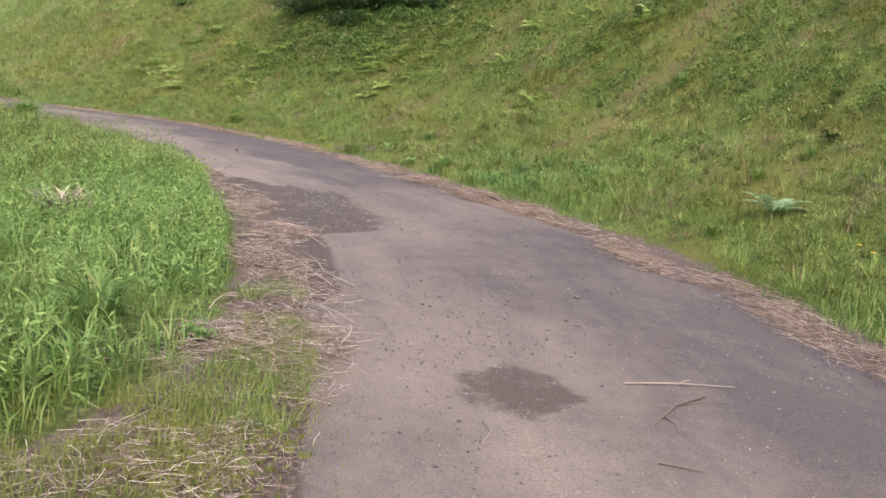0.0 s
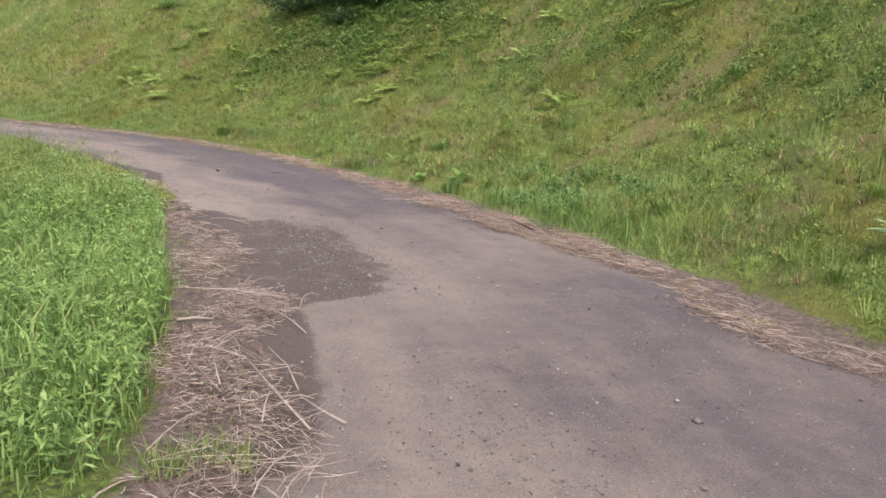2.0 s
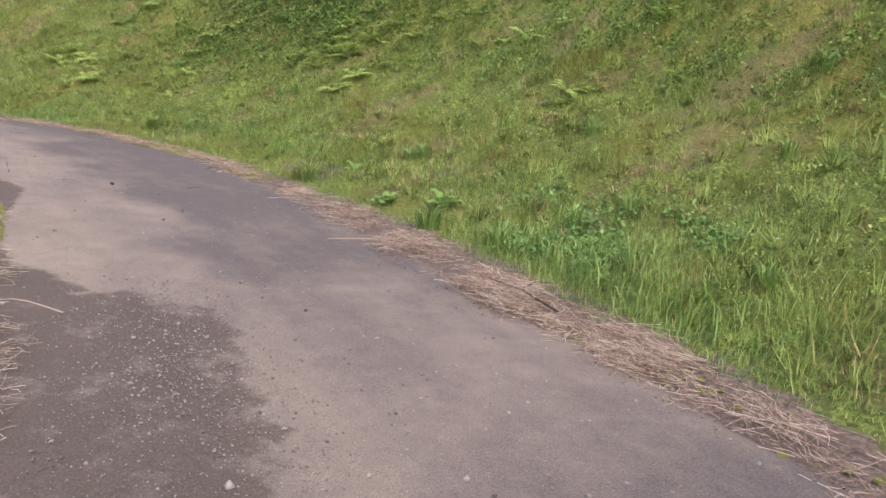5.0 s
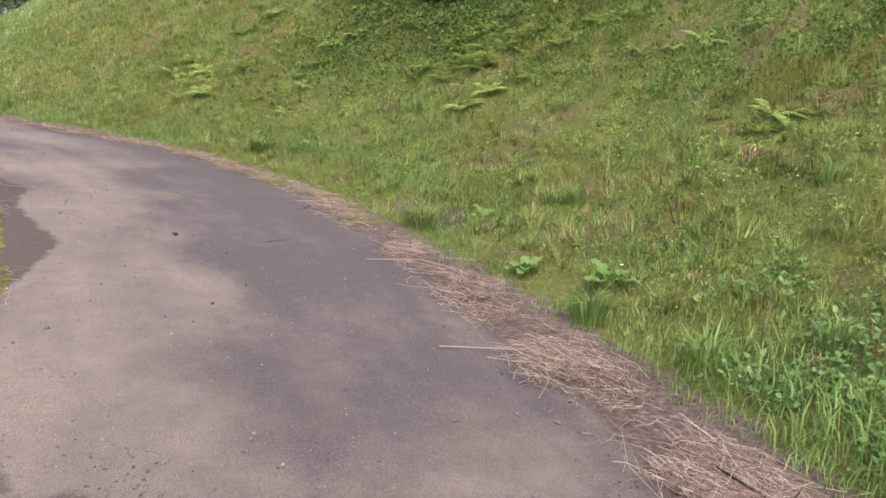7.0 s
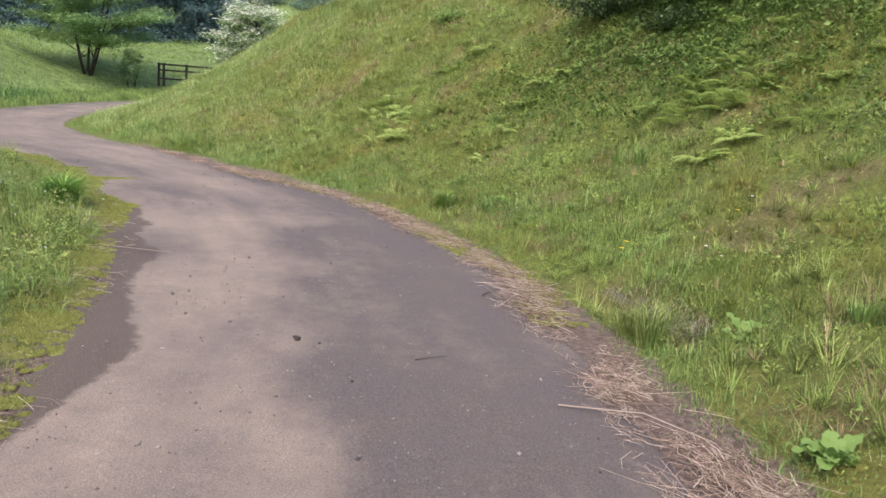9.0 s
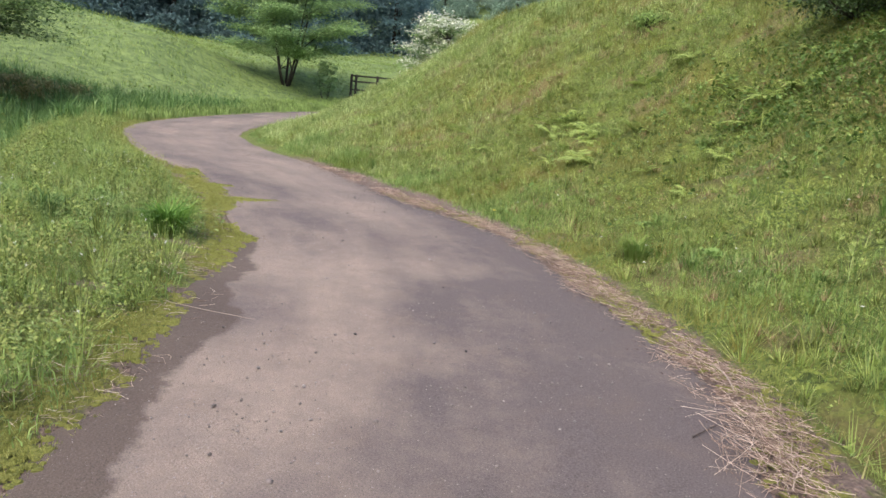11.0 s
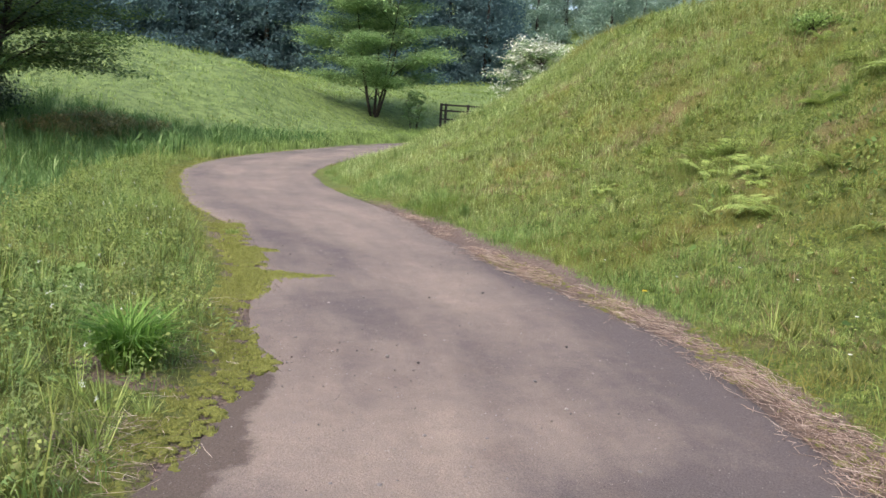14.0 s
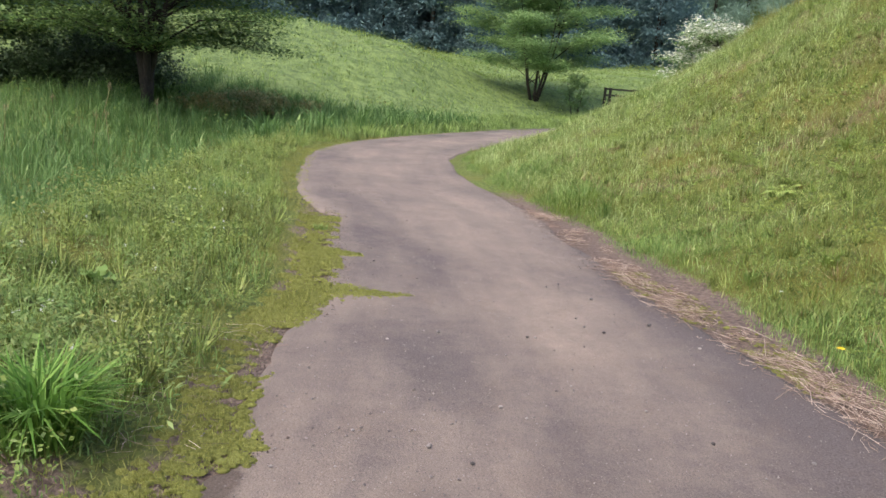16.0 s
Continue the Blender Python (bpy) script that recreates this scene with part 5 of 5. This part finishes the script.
def straw_field(rng, n, s0, s1, side, e0, e1, lift, spread, low, high, clump):
    s = rng.uniform(s0, s1, n)
    e = rng.triangular(e0, (e0 + e1) / 2, e1, n)
    edge = np.interp(s, STRAW_S, STRAW_D) if side < 0 else np.interp(s, FOOT_S, FOOT_D)
    k = (s * 10).astype(int)
    xy = LINE[k] + RIGHT[k] * (side * (edge + e))[:, None] + WAY[k] * (s - k * 0.1)[:, None]
    lump = waves(xy[:, 0], xy[:, 1], 1.3, clump)
    lump += 0.6 * waves(xy[:, 0], xy[:, 1], 0.35, clump + 40)
    keep = rng.uniform(-0.5, 0.9, n) < lump
    xy, k, lump = xy[keep], k[keep], np.clip(lump[keep] + 0.5, 0.1, 1.4)
    z = np.maximum(0.02, ground_height(xy[:, 0], xy[:, 1])[0]) + rng.uniform(0, 1, len(xy)) * lift * lump
    head = np.arctan2(WAY[k, 1], WAY[k, 0]) + rng.normal(0, spread, len(xy))
    return straws(rng, np.column_stack([xy, z]), rng.lognormal(math.log(low), 0.5, len(xy)).clip(0.04, high), rng.uniform(0.001, 0.0027, len(xy)), head, rng.normal(0, 0.08, len(xy)))


STRAW_RED = foliage("russet_straw", [(0.0, (0.09, 0.055, 0.04)), (0.4, (0.29, 0.2, 0.15)), (0.75, (0.5, 0.38, 0.295)), (1.0, (0.72, 0.6, 0.49))], None, 0.08, 0.7)
v, f = merge([straw_field(rng, 20000, 10, 19.5, -1, -0.06, 0.62, 0.03, 1.4, 0.05, 0.3, 95), straw_field(rng, 5000, 9.5, 12.4, -1, 0.0, 1.1, 0.035, 1.4, 0.07, 0.3, 89), straw_field(rng, 3200, 11.5, 14.4, -1, -0.06, 0.5, 0.06, 1.0, 0.12, 0.5, 96),
              straw_field(rng, 1500, 14.8, 16.6, -1, -0.06, 0.45, 0.05, 0.9, 0.12, 0.5, 97), straw_field(rng, 2400, 20.2, 21.7, -1, -0.25, 0.45, 0.05, 1.2, 0.1, 0.4, 87), straw_field(rng, 2600, 20, 29, -1, -0.15, 0.7, 0.03, 1.2, 0.08, 0.3, 98)])
stuff("verge_straw", sheet("verge_straw", v, f, STRAW), "pale dry straw and stalks strewn along the path's edge", "straw")
v, f = merge([straw_field(rng, 27000, 9, 34, 1, -0.04, 0.48, 0.03, 1.0, 0.06, 0.4, 99), straw_field(rng, 16000, 16.4, 21.0, 1, -0.04, 0.55, 0.06, 0.6, 0.13, 0.6, 93),
              straw_field(rng, 2600, 21.2, 24.5, 1, -0.06, 0.4, 0.05, 0.6, 0.2, 0.6, 94), straw_field(rng, 4000, 25.0, 31.5, 1, 0.0, 0.45, 0.035, 0.5, 0.16, 0.6, 90), straw_field(rng, 4000, 12.0, 16.8, 1, 0.0, 0.5, 0.04, 0.6, 0.12, 0.5, 88)])
stuff("bank_foot_straw", sheet("bank_foot_straw", v, f, STRAW_RED), "russet dry straw drifted against the foot of the bank", "straw")


def stick(name, points, thick, material, label, forks=()):
    """A bent twig with thin side shoots, lying on the path."""
    base = np.array(points[0])
    ob = thing(name, label, "twig", at=(base[0], base[1], 0.0))
    pts = np.array([(*np.subtract(p[:2], base[:2]), p[2]) for p in points], float)
    smooth = np.array([pts[0] + (pts[-1] - pts[0]) * 0] + [p for p in pts[1:]])
    v, f = tube(smooth, np.linspace(thick, thick * 0.5, len(smooth)), 6)
    part("stem", sheet("stem", v, f, material, True), ob)
    for a, b in forks:
        a, b = np.array([*np.subtract(a[:2], base[:2]), a[2]]), np.array([*np.subtract(b[:2], base[:2]), b[2]])
        v, f = tube([a, (a + b) / 2 + [0.01, 0.012, 0.008], b], (thick * 0.6, thick * 0.45, thick * 0.25), 5)
        part("shoot", sheet("shoot", v, f, material, True), ob)
    return ob


Z0 = 0.028
stick("twig", [(2.89, 3.98, Z0), (3.1, 4.07, Z0 + 0.01), (3.35, 4.19, Z0)], 0.004, TWIG_PALE, "thin pale twig lying across the asphalt", [((3.1, 4.07, Z0), (3.16, 4.12, Z0 + 0.02))])
stick("twig", [(3.22, 3.99, Z0), (3.1, 3.78, Z0 + 0.015), (3.01, 3.51, Z0)], 0.005, TWIG, "forked brown twig lying on the asphalt",
      [((3.14, 3.85, Z0), (3.3, 3.95, Z0)), ((3.06, 3.66, Z0), (3.13, 3.48, Z0)), ((3.1, 3.78, Z0), (3.0, 3.7, Z0 + 0.02))])
stick("twig", [(3.05, 3.22, Z0), (3.12, 3.23, Z0), (3.19, 3.22, Z0)], 0.004, TWIG, "short thin twig on the asphalt")
stick("straw_stalk", [(2.44, 3.27, Z0), (2.49, 3.18, Z0 + 0.006), (2.48, 3.09, Z0)], 0.003, TWIG_PALE, "single bent pale straw stalk on the asphalt")
stick("twig", [(-2.79, 11.96, Z0), (-2.75, 12.05, Z0 + 0.006), (-2.73, 12.14, Z0)], 0.003, DARK_TWIG, "short dark twig lying on the asphalt")
stick("twig", [(-3.46, 13.42, Z0), (-3.47, 13.55, Z0 + 0.012), (-3.5, 13.68, Z0)], 0.004, DARK_TWIG, "dark twig at the path's edge")
stick("twig", [(1.21, 4.76, Z0), (0.98, 4.96, Z0 + 0.02), (0.73, 5.19, Z0 + 0.04)], 0.005, TWIG_PALE, "long pale dead stalk reaching onto the asphalt", [((1.0, 4.94, Z0 + 0.02), (1.12, 4.98, Z0 + 0.02))])
stick("twig", [(1.3, 4.86, Z0), (1.2, 4.9, Z0 + 0.01), (1.06, 4.98, Z0 + 0.02)], 0.0045, TWIG_PALE, "pale broken stalk on the asphalt's edge")
stick("twig", [(1.0, 5.09, Z0), (0.86, 5.27, Z0 + 0.02), (0.69, 5.42, Z0 + 0.03)], 0.0035, TWIG_PALE, "thin pale stalk over the damp edge", [((0.9, 5.22, Z0 + 0.01), (0.98, 5.2, Z0))])
stick("twig", [(0.78, 4.89, Z0 + 0.02), (0.56, 5.05, Z0 + 0.05), (0.38, 5.15, Z0 + 0.04)], 0.005, TWIG, "brown dead stalk lying in the straw")
stick("twig", [(0.1, 5.61, 0.05), (0.17, 5.66, 0.06), (0.24, 5.71, 0.05)], 0.008, TWIG_PALE, "short thick pale stalk in the straw")
stick("twig", [(0.34, 6.31, Z0), (0.05, 6.2, Z0 + 0.04), (-0.3, 6.1, Z0 + 0.03)], 0.005, TWIG_PALE, "pale dead stalk lying across the straw", [((0.1, 6.22, Z0 + 0.03), (0.2, 6.06, Z0))])
stick("twig", [(0.22, 5.95, Z0), (0.3, 6.15, Z0), (0.36, 6.3, Z0)], 0.006, TWIG_PALE, "pale straw stalk on the asphalt's edge")
stick("twig", [(1.15, 9.45, 0.05), (0.9, 9.7, 0.08), (0.65, 9.95, 0.06)], 0.007, DARK_TWIG, "dark broken twig in the russet straw", [((0.9, 9.7, 0.08), (0.95, 9.85, 0.1))])
stick("straw_stalk", [(-0.72, 10.6, Z0), (-0.35, 10.75, Z0 + 0.02), (-0.1, 11.0, Z0 + 0.05)], 0.004, TWIG_PALE, "long pale straw stalk reaching onto the asphalt")
stick("straw_stalk", [(-1.95, 12.0, Z0), (-1.6, 12.15, Z0 + 0.03), (-1.25, 12.1, Z0 + 0.02)], 0.004, TWIG_PALE, "curved pale straw stalk on the asphalt", [((-1.7, 12.1, Z0), (-1.75, 12.3, Z0))])
stick("straw_stalk", [(-6.2, 12.05, Z0 + 0.02), (-6.0, 12.2, Z0 + 0.01), (-5.75, 12.4, Z0)], 0.0022, TWIG_PALE, "pale straw stalk lying over the damp edge")


# Longer single stalks lying over the drifts.
r = np.random.RandomState(43)
for k in range(75):
    left = k < 48
    s = r.uniform(11.8, 17.8) if left else r.uniform(17, 30)
    d = -np.interp(s, STRAW_S, STRAW_D) - 0.2 + r.normal(0.0, 0.17) if left else np.interp(s, FOOT_S, FOOT_D) + 0.2 + r.normal(0, 0.12)
    c = LINE[int(s * 10)] + RIGHT[int(s * 10)] * d
    a = math.atan2(WAY[int(s * 10), 1], WAY[int(s * 10), 0]) + r.normal(0, 0.8 if left else 0.45)
    half, bend, z = r.uniform(0.08, 0.25), r.normal(0, 0.018), 0.05 + r.uniform(0, 0.05)
    o, w = np.array([math.cos(a), math.sin(a)]) * half, np.array([-math.sin(a), math.cos(a)]) * bend
    p0, p1, p2 = c - o, c + w, c + o
    v, f = tube([(*p0, z - 0.02), (*(p0 * 0.5 + p1 * 0.5 + w * 0.3), z), (*p1, z + 0.008), (*(p1 * 0.5 + p2 * 0.5 + w * 0.3), z), (*p2, z - 0.025)], np.array([0.0036, 0.0034, 0.003, 0.0025, 0.0016]) * r.uniform(0.5, 1.1), 5)
    tagged(new("dry_stalk", sheet("dry_stalk", v, f, TWIG_PALE if r.uniform() < 0.45 else TWIG, True)),
           "long dry pale stalk lying on the straw" if left else "dry stalk lying along the bank's foot", "stalk", "dry stalks by the path")


def pebble_mesh(seed, size):
    r = np.random.RandomState(seed)
    bm = bmesh.new()
    bmesh.ops.create_icosphere(bm, subdivisions=2, radius=size)
    for w in bm.verts:
        w.co = w.co * (1 + 0.22 * noise.noise(w.co * (1.1 / size) + Vector((seed, 0, 0)))) * 1.0
        w.co.z *= 0.62
    me = bpy.data.meshes.new("pebble")
    bm.to_mesh(me)
    bm.free()
    return me


PEBBLE = [plain("grey_pebble", (0.10, 0.09, 0.09), (0.22, 0.2, 0.19), 60.0), plain("dark_pebble", (0.03, 0.027, 0.026), (0.08, 0.07, 0.065), 60.0), plain("pale_pebble", (0.2, 0.18, 0.165), (0.36, 0.32, 0.295), 60.0)]
WORDS = ["small rounded grey pebble lying on the asphalt", "small dark pebble lying on the asphalt", "small pale pebble lying on the asphalt"]
meshes = []
for k in range(6):
    me = pebble_mesh(200 + k, 0.014)
    me.materials.append(PEBBLE[k % 3])
    meshes.append(me)
KNOWN = [(-9.06, 14.47, 0), (-9.33, 15.13, 1), (-8.52, 14.9, 1), (-7.38, 14.67, 0), (-8.58, 13.76, 0), (-6.64, 13.07, 1), (-2.04, 10.49, 1), (-1.91, 9.87, 1),
         (-1.24, 8.99, 2), (-0.83, 9.27, 0), (1.15, 7.42, 2), (1.03, 6.28, 0), (1.92, 6.98, 1), (2.62, 6.46, 2), (2.59, 5.64, 1)]
r = np.random.RandomState(37)
for k in range(130):
    s, d = r.uniform(10, 33), r.uniform(-1.15, 1.0)
    p = LINE[int(s * 10)] + RIGHT[int(s * 10)] * d
    KNOWN.append((p[0], p[1], int(r.choice([0, 0, 0, 1, 2]))))
for x, y, c in KNOWN:
    ob = tagged(new("pebble", meshes[c + 3 * r.randint(2)]), WORDS[c], "stone", "pebbles on the path")
    g = r.uniform(0.35, 0.85)
    ob.matrix_basis = Matrix.Translation((x, y, 0.018 + 0.006 * g)) @ Matrix.Rotation(r.uniform(0, 6.28), 4, "Z") @ Matrix.Diagonal((g, g * r.uniform(0.7, 1.1), g, 1))

# The dark scrap on the path.
bm = bmesh.new()
bmesh.ops.create_icosphere(bm, subdivisions=3, radius=0.03)
for w in bm.verts:
    w.co = Vector((w.co.x * 0.8, w.co.y * 0.5, w.co.z * 0.4)) * (1 + 0.55 * noise.noise(w.co * 45))
me = bpy.data.meshes.new("dark_scrap")
bm.to_mesh(me)
bm.free()
me.materials.append(DARK_TWIG)
scrap = tagged(new("dead_leaf", me), "crumpled blackish dead leaf lying on the asphalt", "leaf")
scrap.location = (-3.44, 11.72, 0.026)

# Grit.
octa = np.array([(1, 0, 0), (-1, 0, 0), (0, 1, 0), (0, -1, 0), (0, 0, 0.7), (0, 0, -0.7)], float)
faces = np.array([(0, 2, 4), (2, 1, 4), (1, 3, 4), (3, 0, 4), (2, 0, 5), (1, 2, 5), (3, 1, 5), (0, 3, 5)])
n = 34000
s = np.where(rng.uniform(0, 1, n) < 0.4, rng.uniform(9, 17, n), rng.uniform(6, 36, n))
d = np.where(rng.uniform(0, 1, n) < 0.6, rng.uniform(-1.3, 1.15, n), rng.normal(-0.9, 0.35, n).clip(-1.5, 1.1))
s[:3500], d[:3500] = rng.normal(17.2, 0.7, 3500), rng.normal(-0.75, 0.25, 3500)
k = (s * 10).astype(int)
xy = LINE[k] + RIGHT[k] * d[:, None] + WAY[k] * (s - k * 0.1)[:, None]
size = rng.lognormal(math.log(0.0032), 0.48, n)
v = (np.column_stack([xy, 0.018 + size * 0.3])[:, None] + octa[None] * (size[:, None] * rng.uniform(0.6, 1.2, (n, 3)))[:, None]).reshape(-1, 3)
f = (np.arange(n)[:, None, None] * 6 + faces[None]).reshape(-1, 3)
stuff("grit", sheet("grit", v, [f], STONE), "fine grey and pale grit strewn over the asphalt", "gravel")

# Crumbs of soil and litter along the mossy edge.
CRUMB = foliage("soil_crumb", [(0.0, (0.035, 0.026, 0.022)), (0.7, (0.11, 0.08, 0.066)), (1.0, (0.24, 0.19, 0.16))], None, 0.0, 0.9)
n = 26000
s = np.where(rng.uniform(0, 1, n) < 0.55, rng.uniform(18, 36, n), rng.uniform(9, 18, n))
d = np.where(s > 18, -np.interp(s, MOSS_S, MOSS_D) + rng.normal(-0.02, 0.08, n), -np.interp(s, STRAW_S, STRAW_D) + 0.04 - np.abs(rng.normal(0, 0.3, n)))
flip = rng.uniform(0, 1, n) < 0.3
d[flip] = np.interp(s[flip], FOOT_S, FOOT_D) + 0.12 + rng.normal(0, 0.13, flip.sum())
k = (s * 10).astype(int)
xy = LINE[k] + RIGHT[k] * d[:, None] + WAY[k] * (s - k * 0.1)[:, None]
size = rng.lognormal(math.log(0.0034), 0.4, n).clip(0, 0.008)
z = np.maximum(ground_height(xy[:, 0], xy[:, 1])[0], np.where(np.abs(d) < HALF - 0.1, 0.017, 0.0)) + size * 0.3
v = (np.column_stack([xy, z])[:, None] + octa[None] * (size[:, None] * rng.uniform(0.6, 1.3, (n, 3)))[:, None]).reshape(-1, 3)
f = (np.arange(n)[:, None, None] * 6 + faces[None]).reshape(-1, 3)
stuff("soil_crumbs", sheet("soil_crumbs", v, [f], CRUMB), "dark brown crumbs of soil along the path's edges", "soil")
